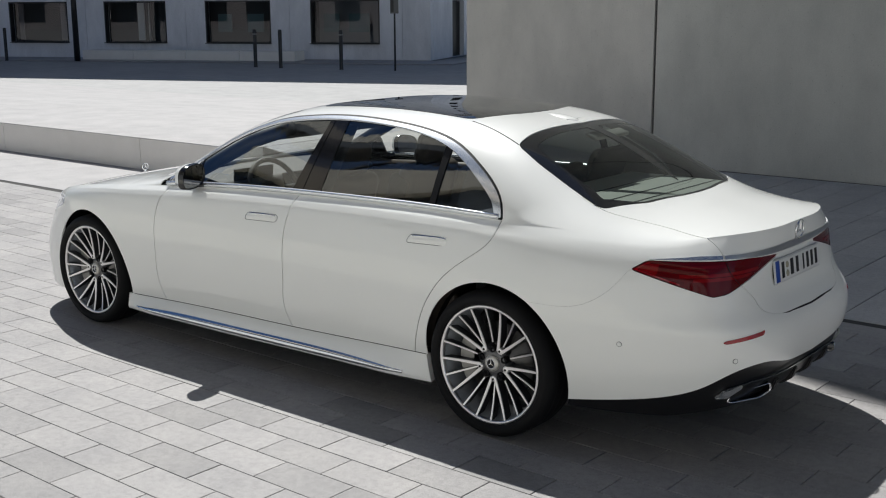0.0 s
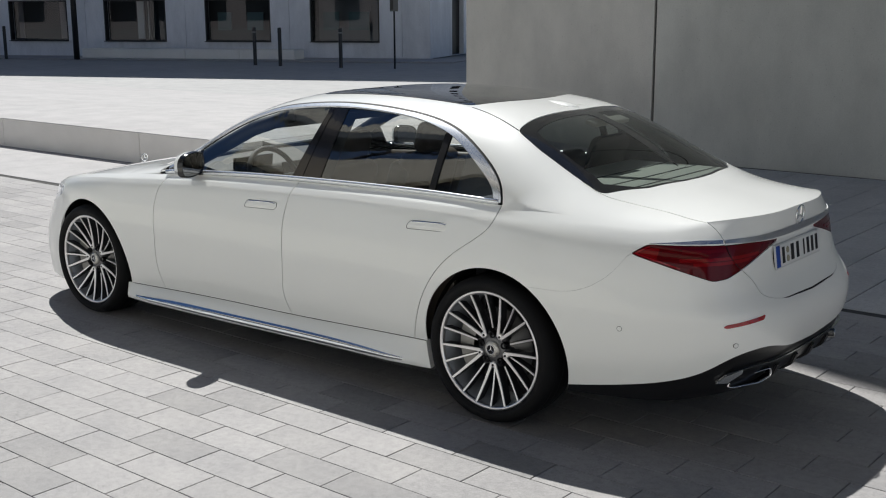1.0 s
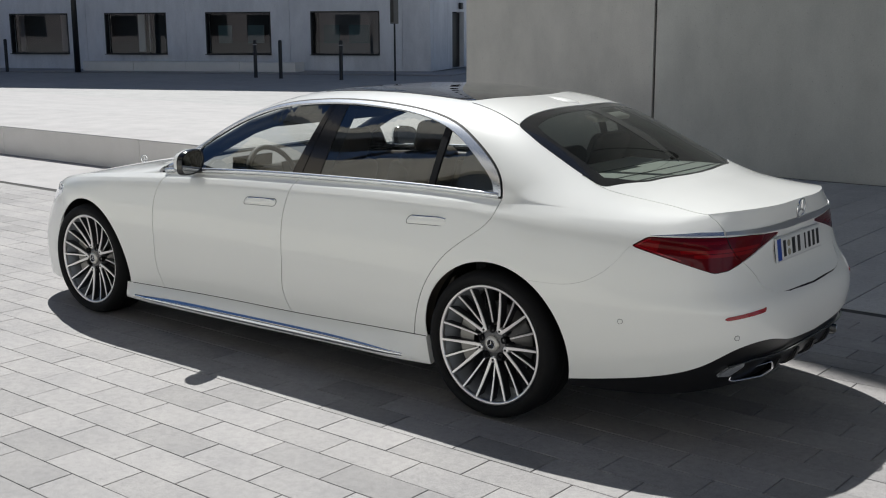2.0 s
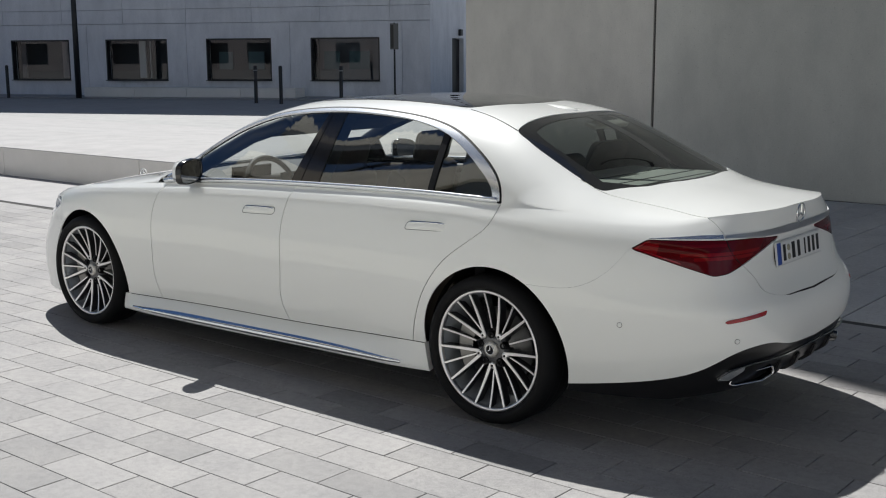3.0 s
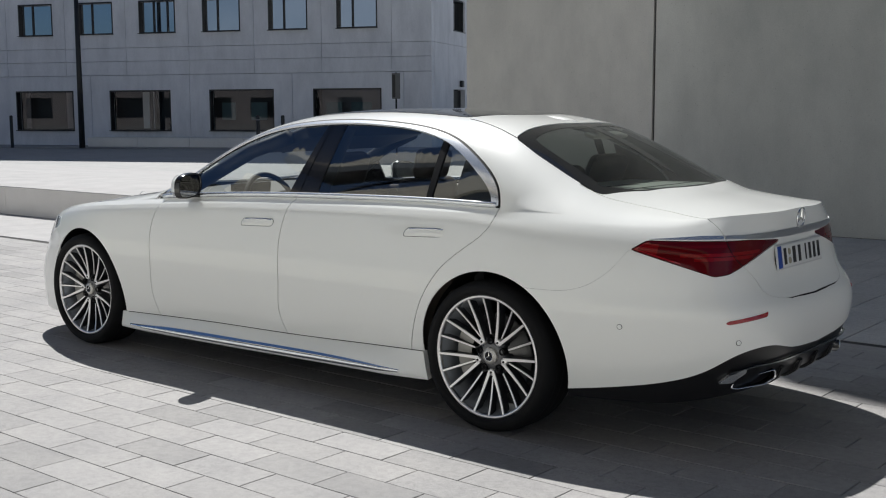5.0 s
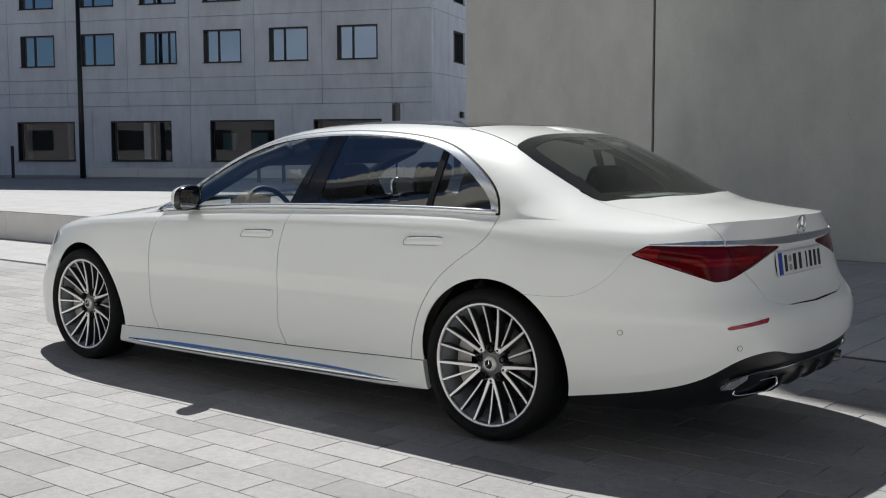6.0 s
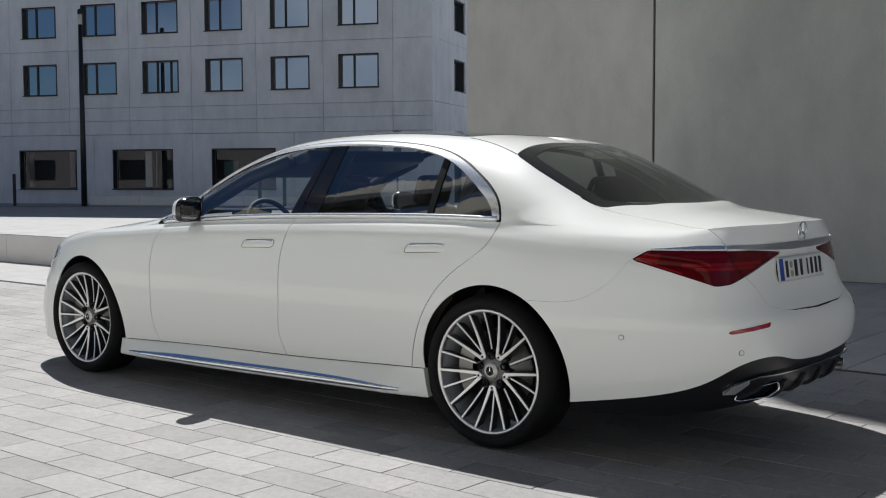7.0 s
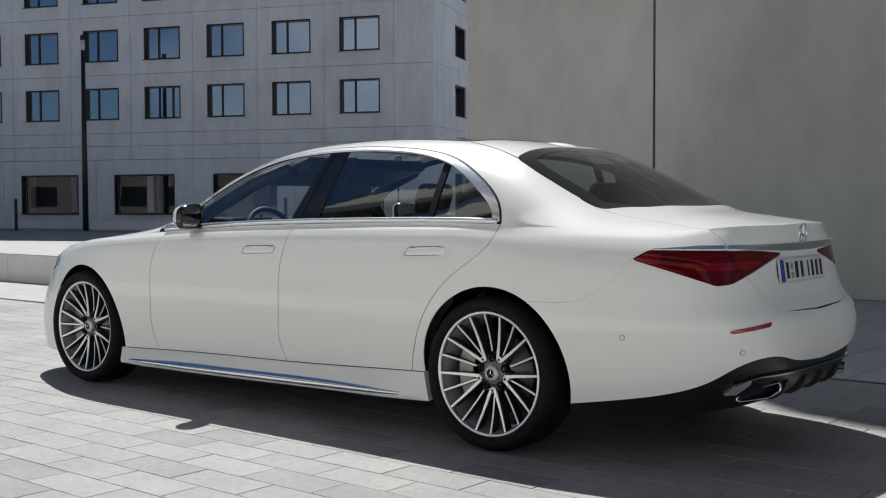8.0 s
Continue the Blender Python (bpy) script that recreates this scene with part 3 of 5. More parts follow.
def clipped(patch, test):
    """The part of a patch on which test(points) is positive, cut cleanly along its zero line."""
    surface, uv, faces = patch
    f = test(surface(uv[:, 0], uv[:, 1]), uv[:, 0])
    inside = f > 0
    uv, made, out = list(map(tuple, uv)), {}, []
    todo = []
    for face in faces:
        k = sum(inside[i] for i in face)
        if k == 0:
            continue
        if k == len(face):
            out.append(face)
            continue
        ring = []
        for a, b in zip(face, face[1:] + face[:1]):
            if inside[a]:
                ring.append(a)
            if inside[a] != inside[b]:
                key = (min(a, b), max(a, b))
                if key not in made:
                    made[key] = len(uv)
                    uv.append(None)
                    todo.append(key)
                ring.append(made[key])
        out.append(tuple(ring))
    if todo:
        a, b = np.array(todo).T
        base = patch[1]
        ta, tb, fa, fb = np.zeros(len(a)), np.ones(len(a)), f[a].astype(float), f[b].astype(float)
        for _ in range(6):
            t = ta + (tb - ta) * np.clip(fa / (fa - fb + 1e-12), 0.03, 0.97)
            p = base[a] + (base[b] - base[a]) * t[:, None]
            ft = test(surface(p[:, 0], p[:, 1]), p[:, 0])
            left = (ft > 0) == (fa > 0)
            ta, fa = np.where(left, t, ta), np.where(left, ft, fa)
            tb, fb = np.where(left, tb, t), np.where(left, fb, ft)
        for key, row in zip(todo, p):
            uv[made[key]] = tuple(row)
    used = sorted({i for face in out for i in face})
    at = {i: n for n, i in enumerate(used)}
    return surface, np.array([uv[i] for i in used]).reshape(-1, 2), [tuple(at[i] for i in face) for face in out]


def normals_of(surface, uv, side):
    e = 1e-4
    du = surface(uv[:, 0] + e, uv[:, 1]) - surface(uv[:, 0] - e, uv[:, 1])
    dv = surface(uv[:, 0], uv[:, 1] + e) - surface(uv[:, 0], uv[:, 1] - e)
    n = np.cross(du, dv)
    size = np.linalg.norm(n, axis=1)
    n = np.where(size[:, None] > 1e-12, n / np.maximum(size, 1e-12)[:, None], (0, 0, 1))
    return n


def rounded_shoulder(p, n, u):
    """Normals that turn softly from the flank to the deck, as over a rolled edge."""
    edge = hull(u, SHOULDER(u))
    fade = np.clip((u - 1.4) / 0.3, 0, 1) * np.clip((2.55 - u) / 0.3, 0, 1)
    low = 0.020 * fade + 1e-5
    r = (0.055 + 0.11 * np.clip((u - 1.5) / 0.15, 0, 1) * np.clip((2.3 - u) / 0.3, 0, 1)) * fade + 1e-5
    gap = np.linalg.norm(p - edge, axis=1) * np.where(p[:, 2] > edge[:, 2] + 1e-6, 1, -1)
    qs = np.linspace(0.15, 0.75, 60)
    far = np.linalg.norm(lid(u[:, None], qs[None, :]) - edge[:, None, :], axis=2) > r[:, None]
    q = qs[np.argmax(far, axis=1)]
    sides = []
    for surface, v in ((hull, SHOULDER(u) - low), (lid, q)):
        m = normals_of(surface, np.stack([u, v], 1), 1)
        sides.append(m * np.where((m * n).sum(1) < 0, -1, 1)[:, None])
    t = np.where(gap < 0, 0.4 * np.clip((gap + low) / low, 0, 1), 0.4 + 0.6 * np.clip(gap / r, 0, 1))[:, None]
    blend = sides[0] * (1 - t) + sides[1] * t
    blend /= np.linalg.norm(blend, axis=1)[:, None]
    return np.where(((gap > -low) & (gap < r))[:, None], blend, n)


def shell(name, patches, material, parent, side=1, lift=0.0, depth=0.012, label="", rolled=False):
    """A panel with its edges turned inwards: side 1 as modelled (y > 0), -1 mirrored."""
    verts, faces, norms = [], [], []
    for patch in patches if isinstance(patches, list) else [patches]:
        surface, uv, some = patch
        if not len(some):
            continue
        p, n = surface(uv[:, 0], uv[:, 1]), normals_of(surface, uv, side)
        # the outward way is away from the body's core line
        core = np.stack([np.clip(p[:, 0], -1.6, 1.7), 0 * p[:, 1], np.full(len(p), 0.55)], 1)
        n *= np.where(((p - core) * n).sum(1) < 0, -1, 1)[:, None]
        if rolled:
            n = rounded_shoulder(p, n, uv[:, 0])
        out = p - core
        inward = n + 0.8 * out / (np.linalg.norm(out, axis=1)[:, None] + 1e-9)
        inward = -inward / np.linalg.norm(inward, axis=1)[:, None]
        p = p + (n * lift if lift > -0.01 else inward * -lift)
        base = len(verts)
        for face in some:
            a, b, c = (p[face[i]] for i in (0, len(face) // 3, 2 * len(face) // 3))
            turn = np.dot(np.cross(b - a, c - a), n[face[0]]) < 0
            face = face[::-1] if turn else face
            faces.append([base + i for i in face])
        verts.extend(p)
        norms.extend(n)
        if depth:
            count = {}
            for face in faces[-len(some):]:
                for a, b in zip(face, face[1:] + face[:1]):
                    count[(a - base, b - base)] = 1
            rim = [(a, b) for a, b in count if (b, a) not in count and not (p[a][1] < 1e-4 and p[b][1] < 1e-4)]
            for a, b in rim:
                k = len(verts)
                way = np.cross(p[b] - p[a], n[a])
                way = way / (np.linalg.norm(way) + 1e-9)
                verts.extend((p[a], p[b], p[b] + inward[b] * depth, p[a] + inward[a] * depth))
                norms.extend((way, way, way, way))
                faces.append([k + 1, k, k + 3, k + 2])
    v = np.array(verts)
    nn = np.array(norms)
    if side < 0:
        v, nn = v * (1, -1, 1), nn * (1, -1, 1)
        faces = [f[::-1] for f in faces]
    me = bpy.data.meshes.new(name)
    me.from_pydata(v.tolist(), [], [list(f) for f in faces])
    me.materials.append(material)
    me.shade_smooth()
    me.normals_split_custom_set_from_vertices(nn.tolist())
    ob = new(name, me)
    ob.parent = parent
    if label:
        ob["label"] = label
    return ob


def curve_path(points, steps=80):
    """A smooth open line through a few points of the plane."""
    p = np.array(points, float)
    s = np.r_[0, np.cumsum(np.hypot(*np.diff(p, axis=0).T))]
    t = np.linspace(0, s[-1], steps)
    return np.stack([spline(s, p[:, 0])(t), spline(s, p[:, 1])(t)], 1)


def inside_of(points, poly):
    """Distance to a closed outline, positive inside it."""
    a, b = poly, np.roll(poly, -1, axis=0)
    d = b - a
    best, odd = np.full(len(points), 1e9), np.zeros(len(points), bool)
    for (ax, ay), (dx, dy) in zip(a, d):
        px, py = points[:, 0] - ax, points[:, 1] - ay
        t = np.clip((px * dx + py * dy) / (dx * dx + dy * dy + 1e-12), 0, 1)
        best = np.minimum(best, np.hypot(px - t * dx, py - t * dy))
        if dy != 0:
            odd ^= ((py < 0) != (py < dy)) & (px < (py / dy) * dx)
    return np.where(odd, best, -best)


def rounded(poly, r, steps=5):
    """A closed outline with rounded corners."""
    out = []
    n = len(poly)
    for i in range(n):
        a, b, c = (np.array(poly[(i + k) % n], float) for k in (-1, 0, 1))
        d1, d2 = a - b, c - b
        k = min(r, 0.45 * np.hypot(*d1), 0.45 * np.hypot(*d2))
        p, q = b + d1 / np.hypot(*d1) * k, b + d2 / np.hypot(*d2) * k
        out += [(1 - t) ** 2 * p + 2 * t * (1 - t) * b + t * t * q for t in np.linspace(0, 1, steps)]
    return np.array(out)


def cut(patch, *tests):
    for test in tests:
        patch = clipped(patch, test)
    return patch


GAP = 0.0025
car = thing("car", pose(0, 0, 0), "large white luxury saloon car parked on grey stone paving", "car")

# shut lines of the side, x for a height
DOOR_F = spline((0.264, 0.37, 0.577, 0.72, 0.847, 0.92, 0.965, 1.03), (-0.885, -0.912, -0.90, -0.90, -0.878, -0.845, -0.81, -0.74))
DOOR_M = spline((0.30, 0.353, 0.43, 0.547, 0.691, 0.824, 0.924, 1.02, 1.06), (0.225, 0.203, 0.192, 0.208, 0.212, 0.218, 0.238, 0.262, 0.275))
DOOR_R = spline((0.32, 0.364, 0.484, 0.579, 0.667, 0.756, 0.839, 0.922, 0.979, 1.05), (1.125, 1.135, 1.174, 1.216, 1.271, 1.348, 1.455, 1.57, 1.608, 1.607))
SILL = spline((-1.3, -0.889, -0.27, 0.278, 1.02, 1.3), (0.25, 0.264, 0.282, 0.292, 0.32, 0.33))
LOW = spline((-1.3, -0.3, 0.3, 0.8, 1.3), (0.158, 0.165, 0.175, 0.183, 0.192))
SEAM = spline((0.75, 0.921, 1.152, 1.273, 1.366, 1.446, 1.55, 1.9, 2.3), (0.70, 0.702, 0.72, 0.771, 0.835, 0.896, 0.905, 0.862, 0.86))
DIFF = spline((1.146, 1.40, 1.674, 1.893, 2.028, 2.206, 2.334, 2.467, 2.65, 2.788), (0.257, 0.29, 0.331, 0.389, 0.443, 0.48, 0.479, 0.454, 0.436, 0.429))
STRIP_LOW = spline((-1.16, -0.9, 0.0, 0.8, 1.08), (0.179, 0.177, 0.184, 0.199, 0.209))
STRIP_TOP = spline((-1.16, -0.9, -0.3, 0.25, 0.8, 1.08), (0.183, 0.203, 0.220, 0.229, 0.227, 0.214))
fine = lambda z0, z1, nz=24: grid_of(hull, rear_us, np.linspace(z0, z1, nz))
ARCH_R, ARCH_F = 0.402, 0.398
arches = lambda p, u: np.minimum(np.hypot((p[:, 0] - 1.612) * 1.0, p[:, 2] - 0.355) - ARCH_R, np.hypot(p[:, 0] + 1.608, p[:, 2] - 0.352) - ARCH_F)

us = np.unique(np.concatenate([np.linspace(U_F, XC_F, 64), np.linspace(XC_F, XC_R, 130), np.linspace(XC_R, 2.8, 80), U_R - 0.2 * np.linspace(1, 0, 50)[1:] ** 2.4]))
rear_us = np.unique(np.concatenate([np.linspace(1.95, 2.7, 110), U_R - 0.3 * np.linspace(1, 0, 110)[1:] ** 2.4]))
hull_grid = grid_of(lambda u, v: hull(u, 0.14 + v * (SHOULDER(u) - 0.14)), us, np.linspace(0, 1, 54))
ledge_grid = grid_of(lid, us, np.linspace(0, 0.15, 5))
top_grid = grid_of(lid, us, np.concatenate([np.linspace(0.15, 0.62, 56), np.linspace(0.62, 1.0, 26)[1:]]))
hull_grid = cut(hull_grid, arches)

# the windows' outline in side view: an arch over the belt
DLO = curve_path([(-0.93, 0.985), (-0.80, 1.045), (-0.66, 1.122), (-0.53, 1.203), (-0.381, 1.283), (-0.237, 1.342), (-0.085, 1.388), (0.09, 1.415), (0.32, 1.431), (0.574, 1.431), (0.823, 1.417), (1.05, 1.39), (1.241, 1.342), (1.405, 1.264), (1.531, 1.178), (1.589, 1.112), (1.607, 1.054), (1.607, 1.0)])
DLO_POLY = np.concatenate([DLO, [(1.6, 0.6), (-0.95, 0.6)]])
BELT = spline((-0.9, -0.4, 0.11, 0.722, 1.299, 1.609, 1.8), (0.972, 1.004, 1.026, 1.040, 1.046, 1.043, 1.041))
band_w = lambda x: 0.017 + 0.024 * np.clip((x - 0.85) / 0.6, 0, 1) ** 1.5
dlo = lambda p: np.minimum(inside_of(p[:, [0, 2]], DLO_POLY), p[:, 2] - BELT(p[:, 0]))
glass = lambda p: np.minimum(inside_of(p[:, [0, 2]], DLO_POLY) - band_w(p[:, 0]), p[:, 2] - BELT(p[:, 0]) - 0.017)
B1 = lambda z: 0.202 + (z - 1.046) / 0.359 * 0.096
B2 = lambda z: 0.278 + (z - 1.044) / 0.385 * 0.055
B3 = lambda z: 0.410 + (z - 1.054) / 0.353 * 0.019
Q1 = lambda z: 1.162 - (z - 1.06) * 0.015
Q2 = lambda z: 1.198 + (z - 1.06) * 0.011

pane_u = np.linspace(-1.1, 1.9, 260)
pane_q = np.linspace(0.15, 1.0, 700)
pane_rows = []
for u in pane_u:
    rib = lid(np.full(700, u), pane_q)
    low = float(BELT(rib[0, 0])) + 0.012
    high = max(float(np.interp(rib[0, 0], DLO[:, 0], DLO[:, 1])) - 0.01, low + 0.05)
    pane_rows.append((low, high, np.interp(low, rib[:, 2], rib[:, 1]), np.interp(high, rib[:, 2], rib[:, 1])))
pane_rows = np.array(pane_rows)


def pane_lid(u, q):
    """The lid's surface with the side glass drawn nearly flat from belt to roof rail."""
    p = lid(u, q)
    low, high, y0, y1 = (np.interp(u, pane_u, pane_rows[:, k]) for k in range(4))
    t = (p[..., 2] - low) / (high - low)
    y = y0 + (y1 - y0) * t + 0.055 * (high - low) * 4 * t * (1 - t) * 0.4
    return np.stack([p[..., 0], y, p[..., 2]], -1)


# top outlines, in plan
REAR_WIN = rounded([(1.512, -0.02), (1.50, 0.25), (1.49, 0.45), (1.50, 0.57), (1.65, 0.612), (1.85, 0.634), (2.025, 0.648), (2.132, 0.42), (2.176, 0.15), (2.184, -0.02)], 0.035)
WIND = rounded([(-1.06, -0.02), (-1.03, 0.35), (-0.88, 0.715), (-0.52, 0.665), (-0.2, 0.60), (-0.03, 0.53), (-0.045, 0.3), (-0.06, -0.02)], 0.05)
PANO = rounded([(0.02, -0.02), (0.03, 0.30), (0.06, 0.445), (0.6, 0.452), (1.14, 0.468), (1.20, 0.33), (1.245, 0.15), (1.255, -0.02)], 0.05)
ROOF_EDGE = spline((-0.1, 0.1, 0.6, 1.15, 1.5, 1.7), (0.49, 0.49, 0.475, 0.485, 0.565, 0.60))
TRUNK_Y = spline((1.95, 2.04, 2.15, 2.34, 2.5, 2.6), (0.65, 0.65, 0.615, 0.578, 0.588, 0.575))
TRUNK_W = spline((0.64, 0.673, 0.691, 0.74, 0.80, 0.87, 0.951, 0.995, 1.027, 1.06), (2.75, 2.40, 2.31, 2.24, 2.16, 2.06, 2.007, 1.967, 1.916, 1.86))
SMILE = spline((2.15, 2.285, 2.37, 2.589, 2.78), (0.715, 0.69, 0.673, 0.66, 0.655))
LAMP = rounded([(1.446, 0.896), (1.548, 0.935), (1.898, 0.933), (2.2, 0.928), (2.49, 0.908), (2.33, 0.871), (2.02, 0.793), (1.92, 0.786)], 0.02)
hood = lambda p, u: np.minimum(0.70 + 0.06 * (p[:, 0] + 1.0) - p[:, 1], -0.99 - 0.10 * (p[:, 1] / 0.7) ** 2 * -1 - p[:, 0])
in_plan = lambda poly: (lambda p, u: inside_of(p[:, :2], poly))
out_plan = lambda poly, g: (lambda p, u: -inside_of(p[:, :2], poly) - g)
way = lambda p: p[:, 0] - p[:, 1]  # runs along the flank and round the tail
lamp_d = lambda p, u: inside_of(np.stack([way(p), p[:, 2]], 1), LAMP)
above = lambda f, s=1.0, off=0.0: (lambda p, u: s * (p[:, 2] - f(p[:, 0])) - off)
behind = lambda f, s=1.0, off=0.0: (lambda p, u: s * (p[:, 0] - f(p[:, 2])) - off)

FENDER = [cut(hull_grid, behind(DOOR_F, -1, GAP), lambda p, u: p[:, 0] + 1.93 + 0.12 * (p[:, 2] - 0.6), above(SILL, 1, 0.0024)),
          cut(ledge_grid, behind(DOOR_F, -1, GAP), lambda p, u: p[:, 0] + 1.93),
          cut(top_grid, lambda p, u: -hood(p, u) - GAP, lambda p, u: -0.93 - p[:, 0], out_plan(WIND, 0.004), lambda p, u: p[:, 0] + 2.1)]
FRONT_DOOR = [cut(hull_grid, behind(DOOR_F, 1, GAP), behind(DOOR_M, -1, GAP), above(SILL, 1, 0.0024)),
              cut(ledge_grid, behind(DOOR_F, 1, GAP), behind(DOOR_M, -1, GAP), above(BELT, -1, 0.0))]
REAR_DOOR = [cut(hull_grid, behind(DOOR_M, 1, GAP), behind(DOOR_R, -1, GAP), above(SILL, 1, 0.0024)),
             cut(ledge_grid, behind(DOOR_M, 1, GAP), behind(DOOR_R, -1, GAP), above(BELT, -1, 0.0))]
SEAM_GAP = 0.0004
QUARTER = [cut(hull_grid, behind(DOOR_R, 1, GAP), above(SILL, 1, 0.0024), lambda p, u: np.where(way(p) < 0.7, 1.0, p[:, 2] - SEAM(way(p)) - SEAM_GAP), lambda p, u: TRUNK_W(p[:, 2]) - way(p) - GAP, lambda p, u: -lamp_d(p, u) - 0.0018),
           cut(ledge_grid, behind(DOOR_R, 1, GAP), lambda p, u: TRUNK_W(p[:, 2]) - way(p) - GAP),
           cut(top_grid, lambda p, u: -dlo(p) - 0.0065, lambda p, u: p[:, 0] + 0.93, out_plan(WIND, 0.004), out_plan(REAR_WIN, 0.004),
               lambda p, u: np.where(p[:, 0] < 1.9, p[:, 1] - np.where(p[:, 0] > 1.44, 0.0, np.where(p[:, 0] < -0.03, 0.0, ROOF_EDGE(p[:, 0]))) - GAP, p[:, 1] - TRUNK_Y(p[:, 0]) - GAP))]
BUMPER = [cut(hull_grid, lambda p, u: p[:, 0] - 1.7, lambda p, u: SEAM(way(p)) - p[:, 2] - SEAM_GAP, lambda p, u: np.maximum(TRUNK_W(p[:, 2]) - way(p), SMILE(way(p)) - p[:, 2]) - 0.0030,
              lambda p, u: -lamp_d(p, u) - 0.0018, lambda p, u: p[:, 2] - DIFF(way(p)) - 0.002)]
TRUNK = [cut(hull_grid, lambda p, u: way(p) - TRUNK_W(p[:, 2]) - GAP, lambda p, u: p[:, 2] - SMILE(way(p)) - 0.0035, lambda p, u: -lamp_d(p, u) - 0.0018),
         cut(ledge_grid, lambda p, u: way(p) - TRUNK_W(p[:, 2]) - GAP, lambda p, u: u - 2.0),
         cut(top_grid, lambda p, u: TRUNK_Y(p[:, 0]) - p[:, 1] - GAP, lambda p, u: p[:, 0] - 1.98, out_plan(REAR_WIN, 0.005))]
HOOD = [cut(top_grid, lambda p, u: hood(p, u) - GAP, lambda p, u: p[:, 0] + 2.36)]
NOSE_PANEL = [cut(hull_grid, lambda p, u: -1.93 - 0.12 * (p[:, 2] - 0.6) - p[:, 0] - GAP, lambda p, u: p[:, 2] - 0.17),
              cut(ledge_grid, lambda p, u: -1.93 - p[:, 0]), cut(top_grid, lambda p, u: -2.1 - p[:, 0], lambda p, u: -hood(p, u) - GAP)]
ROOF = [cut(top_grid, lambda p, u: ROOF_EDGE(p[:, 0]) - p[:, 1], lambda p, u: p[:, 0] + 0.03, lambda p, u: 1.44 - p[:, 0], out_plan(PANO, 0.004), out_plan(WIND, 0.004))]
FLARE = spline((-0.2, 0.0, 0.2, 0.5, 0.75, 0.88, 1.0), (-0.012, -0.008, 0.004, 0.022, 0.036, 0.040, 0.030))


def skirt(u, z):
    """The sill panel: it leans out from under the door and tucks in again at its foot."""
    top, foot = SILL(u), LOW(u)
    p = hull(u, top)
    v = (top - z) / (top - foot)
    fade = np.clip((u + 1.34) / 0.3, 0, 1) * np.clip((1.26 - u) / 0.3, 0, 1)
    return np.stack([p[..., 0], p[..., 1] - 0.003 + FLARE(v) * fade, z + 0 * p[..., 0]], -1)


ROCKER = [cut(grid_of(lambda u, v: skirt(u, SILL(u) - 0.001 + v * (LOW(u) - SILL(u))), np.linspace(-1.3, 1.27, 110), np.linspace(0, 1, 20)), lambda p, u: p[:, 0] + 1.26, lambda p, u: 1.235 - 0.25 * (p[:, 2] - 0.19) - p[:, 0])]


def tube(points, r, steps=8, closed=False, flat=1.0):
    """A bar along a line of points."""
    bm = bmesh.new()
    pts = [Vector(p) for p in points]
    rings = []
    n = len(pts)
    for i, p in enumerate(pts):
        d = (pts[(i + 1) % n if closed else min(i + 1, n - 1)] - pts[(i - 1) % n if closed else max(i - 1, 0)]).normalized()
        a = d.cross(Vector((0, 0, 1))) if abs(d.z) < 0.95 else d.cross(Vector((1, 0, 0)))
        a.normalize()
        b = d.cross(a)
        rr = r[i] if isinstance(r, (list, tuple)) else r
        rings.append([bm.verts.new(p + rr * (math.cos(k * 2 * math.pi / steps) * a + flat * math.sin(k * 2 * math.pi / steps) * b)) for k in range(steps)])
    for i in range(n if closed else n - 1):
        for k in range(steps):
            bm.faces.new((rings[i][k], rings[i][(k + 1) % steps], rings[(i + 1) % n][(k + 1) % steps], rings[(i + 1) % n][k]))
    if not closed:
        bm.faces.new(rings[0][::-1])
        bm.faces.new(rings[-1])
    bmesh.ops.recalc_face_normals(bm, faces=bm.faces)
    return bm


def side_y(x, z):
    """Half width of the side at a place in side view."""
    u = x
    for _ in range(12):
        u = u - (float(hull(u, z)[0]) - x) * 0.8
    return float(hull(u, z)[1])


def blob(size, bevel, cuts=3):
    """A cushion: a box with large rounded edges, slightly swollen."""
    bm = box(-size[0] / 2, size[0] / 2, -size[1] / 2, size[1] / 2, -size[2] / 2, size[2] / 2)
    bmesh.ops.bevel(bm, geom=bm.edges[:], offset=bevel, segments=cuts, profile=0.5, affect="EDGES")
    return bm


def pill_ring(length, height, steps=10):
    ring = []
    for e in (1, -1):
        for k in range(steps + 1):
            a = math.pi * (k / steps - 0.5) + (0 if e > 0 else math.pi)
            ring.append((e * (length / 2 - height / 2) + math.cos(a) * height / 2 * (1.25 if e > 0 else 1.0), math.sin(a) * height / 2 - (0.004 if e > 0 else -0.002) * math.cos(a)))
    return ring


def pill(length, height, depth):
    """A flat bar with round ends, along x, front face towards -y."""
    bm = bmesh.new()
    ring = pill_ring(length, height)
    top = [bm.verts.new((x * 0.985, -depth, z * 0.93)) for x, z in ring]
    mid = [bm.verts.new((x, -depth * 0.4, z)) for x, z in ring]
    low = [bm.verts.new((x, 0.004, z)) for x, z in ring]
    bm.faces.new(top)
    n = len(ring)
    for a, b in ((top, mid), (mid, low)):
        for i in range(n):
            bm.faces.new((a[i], b[i], b[(i + 1) % n], a[(i + 1) % n]))
    bmesh.ops.recalc_face_normals(bm, faces=bm.faces)
    return bm


